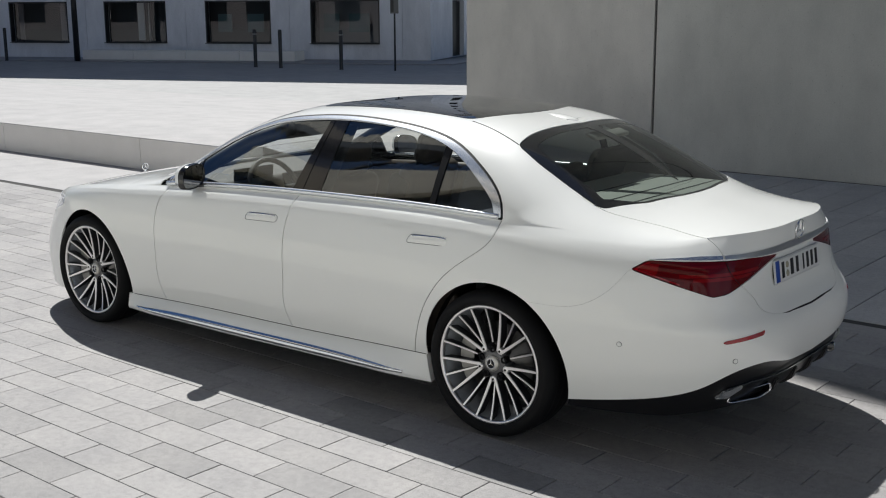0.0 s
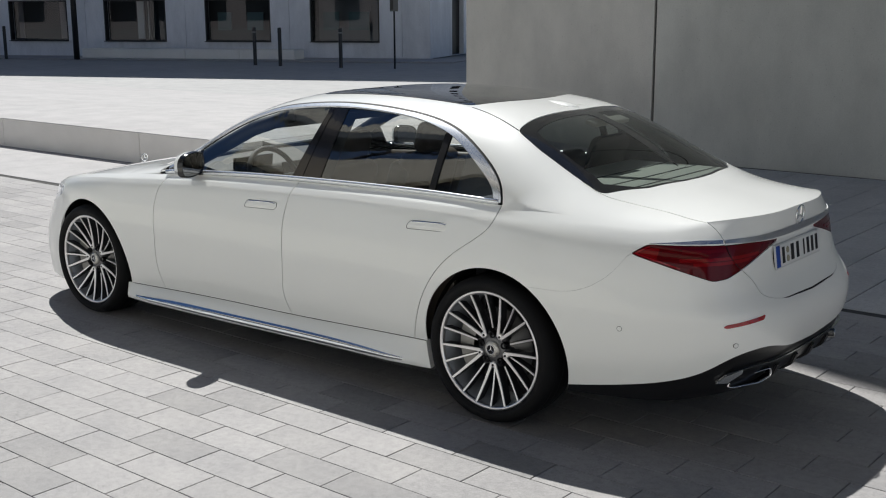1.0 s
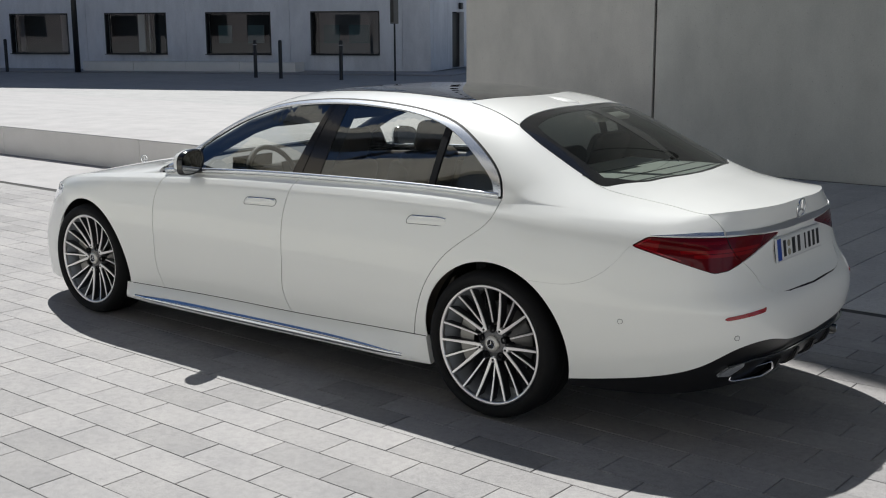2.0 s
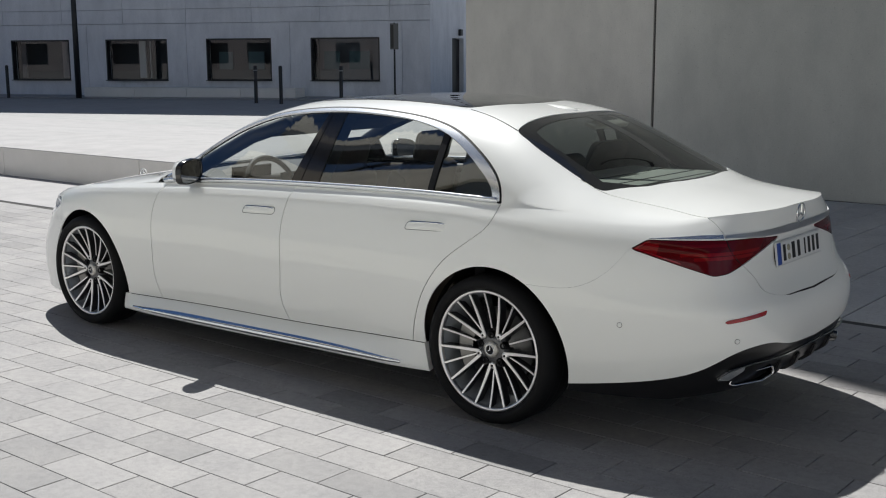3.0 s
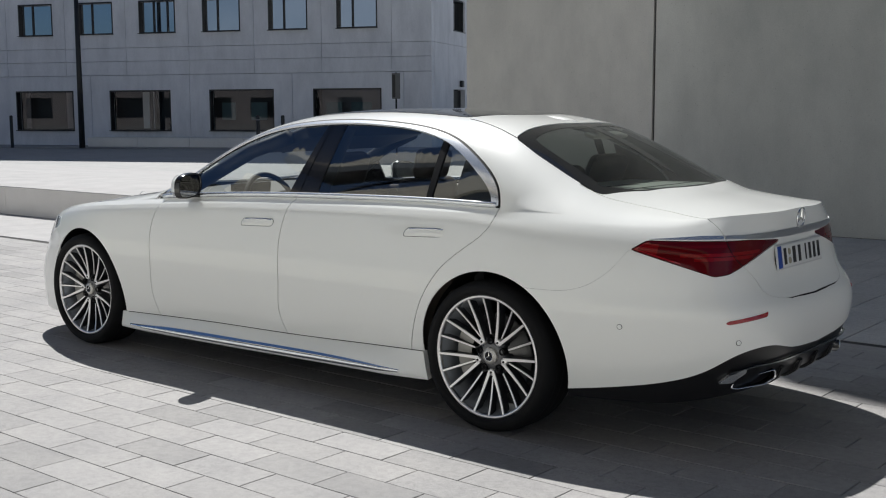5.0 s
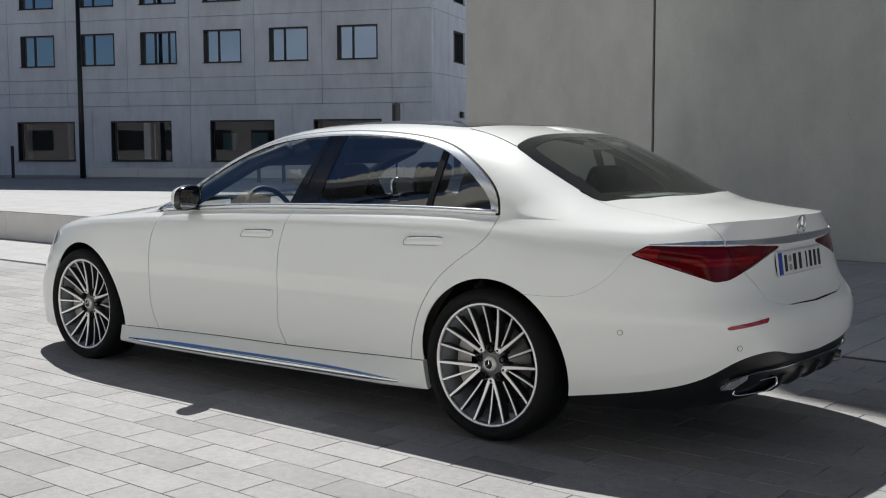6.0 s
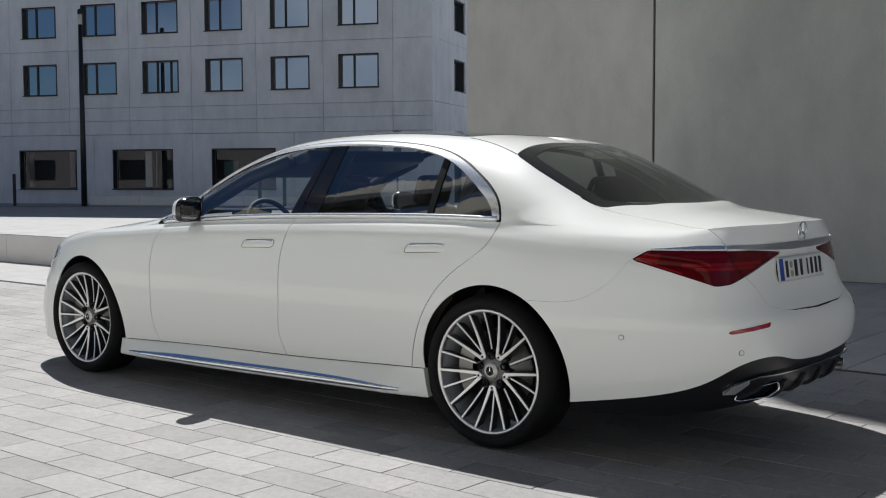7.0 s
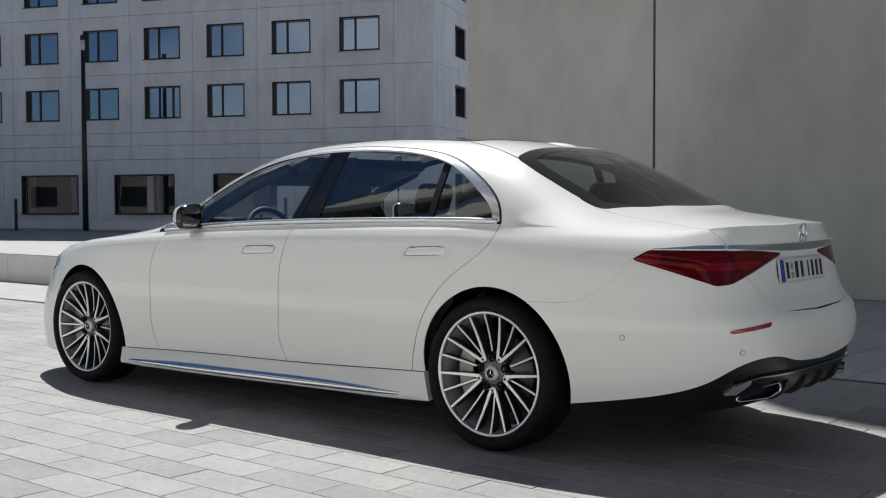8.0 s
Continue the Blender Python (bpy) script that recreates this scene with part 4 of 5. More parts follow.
def roof_z(x, y):
    """Height of the upper body over a point of the plan."""
    q = np.linspace(0.2, 1.0, 400)
    p = lid(np.full(400, x), q)
    if x > XC_R:
        u = XC_R + np.arcsin(min(1.0, ((x - XC_R) / (TAIL(1.0) - XC_R)) ** (2.35 / 2))) / (np.pi / 2) * LEN_R
        p = lid(np.full(400, u), q)
    return float(np.interp(-y, -p[:, 1], p[:, 2]))


def car_side(s):
    """All that each flank of the car has: s is -1 on the driver's side, 1 on the other."""
    shell("front_fender", FENDER, PAINT, car, s, depth=0.005)
    fd = shell("front_door", FRONT_DOOR, PAINT, car, s, depth=0.005)
    rd = shell("rear_door", REAR_DOOR, PAINT, car, s, depth=0.005)
    shell("quarter_panel", QUARTER, PAINT, car, s, depth=0.005, rolled=True)
    rk = shell("rocker_panel", ROCKER, PAINT, car, s, lift=0.004, depth=0.03)
    tall = lambda u: STRIP_TOP(u) - 0.2 * (STRIP_TOP(u) - STRIP_LOW(u))
    strip = grid_of(lambda u, v: skirt(u, STRIP_LOW(u) + v * (tall(u) - STRIP_LOW(u))) + np.stack([0 * u, 0.005 * v * (1 - v) * 4 * np.clip((tall(u) - STRIP_LOW(u)) / 0.02, 0, 1), 0 * u], -1), np.linspace(-1.16, 1.06, 60), np.linspace(0, 1, 9))
    shell("sill_strip", strip, CHROME, rk, s, lift=0.006, depth=0.01, label="polished chrome sill strip")
    seal = [hull(u, SILL(u) + 0.0005) * (1, s, 1) - (0, 0.001 * s, 0) for u in np.linspace(-1.2, 1.2, 70)]
    part("sill_seal", tube(seal, 0.0026, 6), BLACK_TRIM, rk, smooth=True)
    # dark structure behind the gaps
    liner = cut(hull_grid, lambda p, u: np.minimum(np.hypot(p[:, 0] - 1.612, p[:, 2] - 0.355) - 0.42, np.hypot(p[:, 0] + 1.608, p[:, 2] - 0.352) - 0.42), lambda p, u: p[:, 2] - 0.28, lambda p, u: -lamp_d(p, u) + 0.0)
    shell("inner_panel", [liner, cut(ledge_grid, lambda p, u: BELT(p[:, 0]) - p[:, 2])], BLACK_TRIM, car, s, lift=-0.02, depth=0.0)
    # windows
    shell("window_seal", cut(top_grid, lambda p, u: dlo(p) + 0.0065, lambda p, u: 0.004 - dlo(p), lambda p, u: p[:, 0] + 0.9), BLACK_TRIM, car, s, lift=-0.001, depth=0.02)
    shell("window_trim", [cut(top_grid, lambda p, u: dlo(p) - 0.003, lambda p, u: -glass(p), lambda p, u: p[:, 0] + 0.86), cut(ledge_grid, lambda p, u: p[:, 2] - BELT(p[:, 0]) - 0.001, lambda p, u: np.minimum(p[:, 0] + 0.82, 1.6 - p[:, 0]))], SATIN, car, s, lift=0.004, depth=0.01, label="satin chrome window surround")
    bar = []
    for k in range(60):
        x = -0.86 + 2.45 * k / 59
        q = lid(x, 0.16) if x < XC_R else lid(XC_R + (x - XC_R) * 0.55, 0.16)
        bar.append((x, s * (float(q[1]) + 0.002), float(BELT(x)) + 0.009))
    part("belt_trim", tube(bar, 0.0135, 10), SATIN, car, "bright chrome belt strip", True)
    nearest = lambda a, b: (lambda p, u: np.minimum(p[:, 0] - a(p[:, 2]), b(p[:, 2]) - p[:, 0]))
    whole = cut((pane_lid,) + top_grid[1:], lambda p, u: glass(p) - 0.0005)
    shell("door_window", cut(whole, lambda p, u: B1(p[:, 2]) - p[:, 0], lambda p, u: p[:, 0] + 0.60), WINDOW, fd, s, lift=-0.004, depth=0.0)
    shell("mirror_triangle", cut(whole, lambda p, u: -0.605 - p[:, 0]), BLACK_GLOSS, fd, s, lift=-0.001)
    shell("pillar_cover", cut(whole, nearest(B1, lambda z: B2(z) - 0.003)), BLACK_GLOSS, fd, s, lift=-0.001)
    shell("pillar_cover", cut(whole, nearest(lambda z: B2(z) + 0.003, B3)), BLACK_GLOSS, rd, s, lift=-0.001)
    shell("door_window", cut(whole, nearest(B3, Q1)), WINDOW, rd, s, lift=-0.004, depth=0.0)
    shell("window_divider", cut(whole, nearest(Q1, Q2)), BLACK_TRIM, rd, s, lift=0.002)
    shell("quarter_window", cut(whole, lambda p, u: p[:, 0] - Q2(p[:, 2])), WINDOW, rd, s, lift=-0.004, depth=0.0)
    shell("inner_pillar", cut(whole, nearest(lambda z: B1(z) - 0.0, lambda z: B3(z) + 0.03)), PLASTIC, car, s, lift=-0.05, depth=0.0)
    # handles
    for door, x, z, tilt in ((fd, 0.033, 0.886, 2.0), (rd, 1.225, 0.908, 2.4)):
        y = side_y(x, z)
        h = part("door_handle", pill(0.244, 0.040, 0.0022), PAINT, door, "flush door handle with a chrome line", True)
        slope = math.degrees(math.atan2(side_y(x, z - 0.02) - side_y(x, z + 0.02), 0.04))
        h.matrix_world = pose(x, s * (y + 0.0005), z, -s * -slope * (1 if s < 0 else 1) * 1.0 if s < 0 else slope, 0, 0 if s < 0 else 180) @ pose(0, 0, 0, 0, -tilt if s < 0 else tilt, 0)
        part("handle_rim", tube([(x * 1.012, -0.0006, z * 1.06) for x, z in pill_ring(0.244, 0.040)], 0.0012, 5, True), PLASTIC, h)
        part("handle_strip", tube([(-0.100, -0.002, 0.0150), (-0.05, -0.003, 0.0175), (0.06, -0.003, 0.0175), (0.108, -0.002, 0.0130)], 0.0034, 6), CHROME, h, "thin chrome strip")
        lean = Matrix(((1, 0, 0.5 if s < 0 else -0.5, 0), (0, 1, 0, 0), (0, 0, 1, 0), (0, 0, 0, 1)))
        for o in (h, *h.children):
            o.data.transform(lean)
    seam = [(x, s * float(ROOF_EDGE(x)), 0.0) for x in np.linspace(1.16, 1.50, 24)]
    part("roof_seam", tube([(x, y, roof_z(x, abs(y)) - 0.001) for x, y, z in seam], 0.0032, 6), BLACK_TRIM, car, smooth=True)
    # fog reflector and parking sensors in the rear bumper
    rf = rounded([(1.968, 0.596), (1.99, 0.606), (2.245, 0.630), (2.262, 0.634), (2.25, 0.613), (1.99, 0.590)], 0.01)
    shell("reflector", cut(fine(0.575, 0.645, 18), lambda p, u: inside_of(np.stack([way(p), p[:, 2]], 1), rf)), RED_LENS, car, s, lift=0.003, depth=0.008, label="narrow red reflector in the bumper")
    for u0, z0 in ((2.034, 0.567), (2.564, 0.511)):
        c = hull(u0, z0) * (1, s, 1)
        e = hull(u0 + 0.01, z0) - hull(u0 - 0.01, z0)
        ring = part("parking_sensor", lathe([(0.0, -0.003), (0.0088, -0.0034), (0.0098, -0.003), (0.0102, 0.002)], 20), PAINT, car, smooth=True)
        yaw = math.degrees(math.atan2(e[1], e[0]))
        ring.matrix_world = pose(c[0], c[1], c[2], 0, 0, yaw if s > 0 else -yaw) @ pose(0, 0, 0, 0, 0, 180 if s > 0 else 0)
        rim = part("sensor_gap", lathe([(0.0102, 0.001), (0.0105, -0.0026), (0.0116, -0.0024), (0.0118, 0.002)], 20), BLACK_TRIM, ring)


for s in (-1, 1):
    car_side(s)


def both(name, patches, material, parent=car, lift=0.0, depth=0.012, label=""):
    """A panel over the whole width: two mirrored halves in one mesh."""
    a = shell(name, patches, material, parent, 1, lift, depth, label)
    b = shell(name + "_half", patches, material, parent, -1, lift, depth)
    n = len(a.data.vertices)
    verts = [v.co[:] for v in a.data.vertices] + [v.co[:] for v in b.data.vertices]
    faces = [list(f.vertices) for f in a.data.polygons] + [[n + i for i in f.vertices] for f in b.data.polygons]
    norms = np.zeros((len(verts), 3))
    for off, ob in ((0, a), (n, b)):
        for lp, nv in zip(ob.data.loops, ob.data.corner_normals):
            norms[off + lp.vertex_index] = nv.vector
    me = bpy.data.meshes.new(name)
    me.from_pydata(verts, [], faces)
    me.materials.append(material)
    me.shade_smooth()
    me.normals_split_custom_set_from_vertices(norms.tolist())
    old = a.data
    a.data = me
    bd = b.data
    bpy.data.objects.remove(b)
    bpy.data.meshes.remove(bd)
    bpy.data.meshes.remove(old)
    return a


bonnet = both("bonnet", HOOD, PAINT)
both("nose_panel", NOSE_PANEL, PAINT)
both("rear_bumper", BUMPER, PAINT, depth=0.004)
trunk = both("boot_lid", TRUNK, PAINT)
both("roof_panel", ROOF, PAINT)
both("roof_glass", cut(top_grid, in_plan(PANO)), ROOF_GLASS, lift=0.002, label="black panoramic glass roof")
both("roof_groove", cut(top_grid, lambda p, u: ROOF_EDGE(p[:, 0]) + 0.01 - p[:, 1], lambda p, u: p[:, 1] - ROOF_EDGE(p[:, 0]) + 0.01, lambda p, u: p[:, 0] - 0.0, lambda p, u: 1.46 - p[:, 0]), BLACK_TRIM, lift=-0.006, depth=0.0)
both("windscreen", cut(top_grid, in_plan(WIND)), SCREEN, lift=-0.003, depth=0.0)
frit = lambda p, u: inside_of(p[:, :2], REAR_WIN)
edge_w = lambda p: np.where(p[:, 0] > 1.6, np.clip(0.012 + (2.10 - p[:, 0]) * 0.25, 0.012, 0.055), 0.06) + 0.02 * np.clip((p[:, 1] - 0.3) / 0.3, 0, 1) * np.clip((2.1 - p[:, 0]) / 0.1, 0, 1)
rear_w = both("rear_window", cut(top_grid, lambda p, u: frit(p, u) - edge_w(p)), WINDOW_DARK, lift=-0.003, depth=0.0, label="dark tinted rear window")
both("window_border", cut(top_grid, lambda p, u: frit(p, u) - 0.002, lambda p, u: edge_w(p) - frit(p, u)), BLACK_GLOSS, rear_w, lift=-0.0025, depth=0.006)
both("inner_deck", cut(top_grid, lambda p, u: p[:, 0] - 2.2), BLACK_TRIM, lift=-0.02, depth=0.0)


# ---- tail of the car ----
def tail(s):
    area = fine(0.775, 0.945, 44)
    lamp = shell("tail_light", cut(area, lambda p, u: lamp_d(p, u) - 0.0005), DARK_RED, car, s, lift=-0.004, depth=0.02, label="wedge-shaped red tail light")
    shell("light_bar", cut(area, lambda p, u: lamp_d(p, u) - 0.006, lambda p, u: 0.011 - lamp_d(p, u), lambda p, u: np.maximum(0.902 - p[:, 2], 1.56 - way(p)), lambda p, u: 1.72 - way(p)), RED_LENS, lamp, s, lift=-0.001, depth=0.004, label="bright red light guide")
    shell("light_wedge", cut(area, lambda p, u: lamp_d(p, u) - 0.013, lambda p, u: 1.60 + 0.6 * (p[:, 2] - 0.90) - way(p)), MID_RED, lamp, s, lift=-0.002, depth=0.004)
    for z0, w0, w1 in ((0.876, 1.72, 2.28), (0.858, 1.80, 2.22)):
        shell("lens_rib", cut(area, lambda p, u: lamp_d(p, u) - 0.015, lambda p, u: p[:, 2] - z0 + 0.0075, lambda p, u: z0 + 0.0065 - p[:, 2], lambda p, u: w1 - way(p), lambda p, u: way(p) - w0), MID_RED, lamp, s, lift=-0.002, depth=0.004)
    shell("lens_rib", cut(area, lambda p, u: lamp_d(p, u) - 0.010, lambda p, u: p[:, 2] - 0.905, lambda p, u: 0.918 - p[:, 2], lambda p, u: 2.02 - way(p), lambda p, u: way(p) - 1.74), RIB_RED, lamp, s, lift=-0.002, depth=0.004)
    shell("lamp_seam", cut(area, lambda p, u: lamp_d(p, u) - 0.001, lambda p, u: way(p) - TRUNK_W(p[:, 2]) + 0.0016, lambda p, u: TRUNK_W(p[:, 2]) + 0.0016 - way(p)), BLACK_TRIM, lamp, s, lift=-0.0015, depth=0.002)
    shell("lamp_chrome", cut(fine(0.934, 0.956, 8), lambda p, u: way(p) - 1.56, lambda p, u: 2.0 - way(p), lambda p, u: p[:, 2] - 0.9375, lambda p, u: 0.939 + 0.014 * np.clip((way(p) - 1.56) / 0.3, 0, 1) - p[:, 2]), SATIN, lamp, s, lift=0.003, depth=0.008, label="chrome strip over the light")


for s in (-1, 1):
    tail(s)
both("chrome_bar", cut(fine(0.910, 0.956, 14), lambda p, u: way(p) - 2.014, lambda p, u: p[:, 2] - 0.937 + 0.020 * np.clip((way(p) - 2.05) / 0.5, 0, 1), lambda p, u: 0.952 - p[:, 2]), BAR_CHROME, trunk, lift=0.004, depth=0.01, label="satin chrome bar across the boot lid")
diff = both("diffuser", cut(hull_grid, lambda p, u: p[:, 0] - 1.98, lambda p, u: DIFF(way(p)) - p[:, 2], lambda p, u: p[:, 2] - np.clip(0.235 + 0.10 * (way(p) - 1.9), 0.215, 0.30)), DIFF_BLACK, lift=-0.012, depth=0.04, label="gloss black rear diffuser")
both("diffuser_strip", cut(fine(0.33, 0.42, 20), lambda p, u: way(p) - 2.03, lambda p, u: p[:, 2] - 0.395 + 0.03 * np.clip((2.2 - way(p)) / 0.2, 0, 1), lambda p, u: 0.402 - 0.03 * np.clip((2.2 - way(p)) / 0.2, 0, 1) - p[:, 2]), DARK_CHROME, diff, lift=0.004, depth=0.01, label="thin chrome line")
for k, y in enumerate((-0.30, -0.10, 0.10, 0.30)):
    bm = bmesh.new()
    prof = [(2.40, 0.235), (2.70, 0.272), (2.745, 0.305), (2.765, 0.36), (2.68, 0.36), (2.40, 0.33)]
    a = [bm.verts.new((x - 0.03 * abs(y), y - 0.022, z)) for x, z in prof]
    b = [bm.verts.new((x - 0.03 * abs(y), y + 0.022, z)) for x, z in prof]
    bm.faces.new(a[::-1]), bm.faces.new(b)
    for i in range(6):
        bm.faces.new((a[i], a[(i + 1) % 6], b[(i + 1) % 6], b[i]))
    bmesh.ops.recalc_face_normals(bm, faces=bm.faces)
    bmesh.ops.bevel(bm, geom=bm.edges[:], offset=0.006, segments=2, affect="EDGES")
    part("diffuser_fin", bm, PLASTIC, diff)
part("underbody", box(-1.18, 1.18, -0.85, 0.85, 0.185, 0.24, 0.02), BLACK_TRIM, car)
part("boot_floor", box(1.18, 2.50, -0.58, 0.58, 0.27, 0.36, 0.02), BLACK_TRIM, car)
# hidden box added to keep sun from leaking past the front wheel
part("front_apron", box(-2.20, -1.97, -0.80, 0.80, 0.175, 0.22, 0.015), BLACK_TRIM, car)
part("engine_tray", box(-2.3, -1.18, -0.62, 0.62, 0.19, 0.26, 0.02), BLACK_TRIM, car)


def exhaust(s):
    """A flat rhombic tail pipe trim with a chrome edge and a dark hollow."""
    outer = rounded([(-0.112, -0.037), (-0.085, -0.043), (0.06, -0.027), (0.116, 0.006), (0.107, 0.043), (-0.095, -0.002)], 0.012, 5)
    bm = bmesh.new()
    loops = []
    for scale, x in ((1.0, -0.10), (1.0, -0.004), (0.985, 0.0), (0.945, 0.0), (0.93, -0.010), (0.90, -0.09)):
        loops.append([bm.verts.new((x, p[0] * scale * -s, p[1] * (scale - (1 - scale) * 0.8))) for p in outer])
    n = len(outer)
    for a, b in zip(loops, loops[1:]):
        for i in range(n):
            bm.faces.new((a[i], a[(i + 1) % n], b[(i + 1) % n], b[i]))
    bmesh.ops.recalc_face_normals(bm, faces=bm.faces)
    for f in bm.faces:
        f.material_index = 0 if f.calc_center_median().x > -0.008 else 1
    ex = part("exhaust_trim", bm, [CHROME, BLACK_GLOSS], car, "chrome-rimmed rhombic exhaust trim", True)
    hole = bmesh.new()
    hole.faces.new([hole.verts.new((-0.06, p[0] * 0.92 * -s, p[1] * 0.88)) for p in outer])
    part("exhaust_opening", hole, BLACK_TRIM, ex)
    ex.matrix_world = pose(2.698, s * 0.482, 0.326, 0, 4, 0) @ pose(0, 0, 0, 0, 0, s * 33)
    fin = rounded([(1.968, 0.327), (2.023, 0.362), (2.133, 0.391), (2.133, 0.372), (2.045, 0.327)], 0.006)
    shell("exhaust_corner", cut(fine(0.30, 0.40, 30), lambda p, u: inside_of(np.stack([way(p), p[:, 2]], 1), fin)), SATIN, car, s, lift=0.006, depth=0.015, label="chrome corner blade")


for s in (-1, 1):
    exhaust(s)


def star_badge(r, name, parent, m):
    """A chrome ring with a three-armed plain shape in it, facing -y."""
    ring = part(name, lathe([(r, 0.0), (r, -r * 0.10), (r * 0.93, -r * 0.14), (r * 0.86, -r * 0.10), (r * 0.86, 0.0)], 40), CHROME, parent, "chrome ring badge", True)
    for k in range(3):
        a = radians(90 + 120 * k)
        bm = bmesh.new()
        c, d = Vector((math.cos(a), 0, math.sin(a))), Vector((-math.sin(a), 0, math.cos(a)))
        tip = [bm.verts.new(c * r * 0.88 + d * r * 0.02 * e + Vector((0, -r * 0.05, 0))) for e in (1, -1)]
        root = [bm.verts.new(c * r * 0.07 + d * r * 0.13 * e + Vector((0, -r * 0.03, 0))) for e in (-1, 1)]
        mid = [bm.verts.new(Vector((0, -r * 0.16, 0))), bm.verts.new(c * r * 0.88 + Vector((0, -r * 0.08, 0)))]
        bm.faces.new((tip[0], mid[1], mid[0], root[1]))
        bm.faces.new((mid[1], tip[1], root[0], mid[0]))
        bmesh.ops.recalc_face_normals(bm, faces=bm.faces)
        part("badge_arm", bm, CHROME, ring)
    ring.matrix_world = m
    return ring


star_badge(0.047, "badge", trunk, pose(2.692, 0.0, 0.992, 0, 4, 0) @ pose(0, 0, 0, 0, 0, 90))
part("bonnet_badge_stem", tube([(-2.24, 0, 0.81), (-2.237, 0, 0.85)], 0.006, 8), CHROME, bonnet)
star_badge(0.027, "bonnet_badge", bonnet, pose(-2.235, 0.0, 0.872, 0, 0, 90))


def plate():
    """The rear plate: white field, blue band at its end and dark bars in place of characters."""
    m = pose(2.690, 0.0, 0.830, 0, -8, 0) @ pose(0, 0, 0, 0, 0, 90)
    base = part("number_plate", box(-0.26, 0.26, -0.006, 0.004, -0.056, 0.056, 0.003), mat("plate_rim", (0.6, 0.61, 0.61), 0.4), trunk, "white plate with dark bars")
    white = mat("plate_white", (0.72, 0.73, 0.72), 0.35)
    blue = mat("plate_blue", (0.01, 0.06, 0.35), 0.35)
    ink = mat("plate_ink", (0.01, 0.01, 0.012), 0.4)
    part("plate_field", box(-0.212, 0.252, -0.0085, -0.0055, -0.049, 0.049, 0.001), white, base)
    part("plate_band", box(-0.254, -0.214, -0.0085, -0.0055, -0.049, 0.049, 0.001), blue, base, "blue end band")
    for x, w in ((-0.180, 0.028), (-0.078, 0.034), (-0.016, 0.028), (0.058, 0.014), (0.108, 0.026), (0.160, 0.026), (0.212, 0.026)):
        part("plate_bar", box(x - w / 2, x + w / 2, -0.0105, -0.008, -0.037, 0.037, 0.001), ink, base)
    for z in (0.018, -0.022):
        part("plate_seal", lathe([(0.0, -0.0115), (0.014, -0.0115), (0.0155, -0.008)], 20), mat("seal_grey", (0.35, 0.33, 0.25), 0.4), base).matrix_world = pose(-0.132, 0, z)
    part("plate_holder", box(-0.25, 0.25, 0.004, 0.04, -0.05, 0.05, 0.004), BLACK_TRIM, base)
    base.matrix_world = m


plate()


# ---- mirrors ----
def door_mirror(s):
    """An outside mirror: a rounded housing, a dark glass to the rear and an arm to the door."""
    bm = bmesh.new()
    rows = []
    sect = ((-0.070, 0.30, 0.0), (-0.063, 0.62, 0.0), (-0.042, 0.86, 0.0), (-0.008, 0.985, 0.0), (0.012, 1.0, 0.0), (0.014, 0.995, 0.0), (0.05, 0.97, 0.0), (0.056, 0.92, 0.0), (0.042, 0.88, 0.0))
    for x, k, dz in sect:
        ring = []
        for i in range(32):
            a = 2 * math.pi * i / 32
            c, d = math.cos(a), math.sin(a)
            yy = 0.112 * k * math.copysign(abs(c) ** 0.72, c)
            zz = 0.081 * k * math.copysign(abs(d) ** 0.72, d) - 0.012 * (yy / 0.112)
            ring.append(bm.verts.new((x + 0.02 * abs(yy / 0.11) * (1 if x < 0 else 0), yy, zz + dz)))
        rows.append(ring)
    for a, b in zip(rows, rows[1:]):
        for i in range(32):
            f = bm.faces.new((a[i], a[(i + 1) % 32], b[(i + 1) % 32], b[i]))
            f.material_index = 1 if (sum(v.co.z for v in f.verts) / 4 < -0.034 or f.calc_center_median().x > 0.014) else 0
    bm.faces.new(rows[0])
    bmesh.ops.recalc_face_normals(bm, faces=bm.faces)
    head = part("door_mirror", bm, [PAINT, BLACK_GLOSS], car, "door mirror in body colour with a black foot", True)
    g = bmesh.new()
    g.faces.new([g.verts.new((0.046, 0.112 * 0.87 * math.copysign(abs(math.cos(a)) ** 0.72, math.cos(a)), 0.081 * 0.87 * math.copysign(abs(math.sin(a)) ** 0.72, math.sin(a)) - 0.012 * math.cos(a))) for a in [2 * math.pi * i / 32 for i in range(32)]])
    part("mirror_glass", g, mat("mirror_glass", (0.34, 0.35, 0.36), 0.0, 1.0), head, "mirror glass")
    arm = bmesh.new()
    ra = [arm.verts.new((x, -0.19, z)) for x, z in ((-0.075, -0.095), (0.05, -0.095), (0.05, -0.06), (-0.06, -0.05))]
    rb = [arm.verts.new((x, -0.02, z)) for x, z in ((-0.05, -0.075), (0.04, -0.072), (0.04, -0.045), (-0.05, -0.04))]
    arm.faces.new(ra), arm.faces.new(rb[::-1])
    for i in range(4):
        arm.faces.new((ra[i], ra[(i + 1) % 4], rb[(i + 1) % 4], rb[i]))
    bmesh.ops.recalc_face_normals(arm, faces=arm.faces)
    bmesh.ops.bevel(arm, geom=arm.edges[:], offset=0.01, segments=3, affect="EDGES")
    part("mirror_arm", arm, BLACK_GLOSS, head, smooth=True)
    if s < 0:
        for o in (head, *head.children):
            for v in o.data.vertices:
                v.co.y = -v.co.y
            o.data.flip_normals()
    head.matrix_world = pose(-0.548, s * 0.946, 1.062, 0, 0, -s * 9) @ Matrix.Scale(0.88, 4)


for s in (-1, 1):
    door_mirror(s)


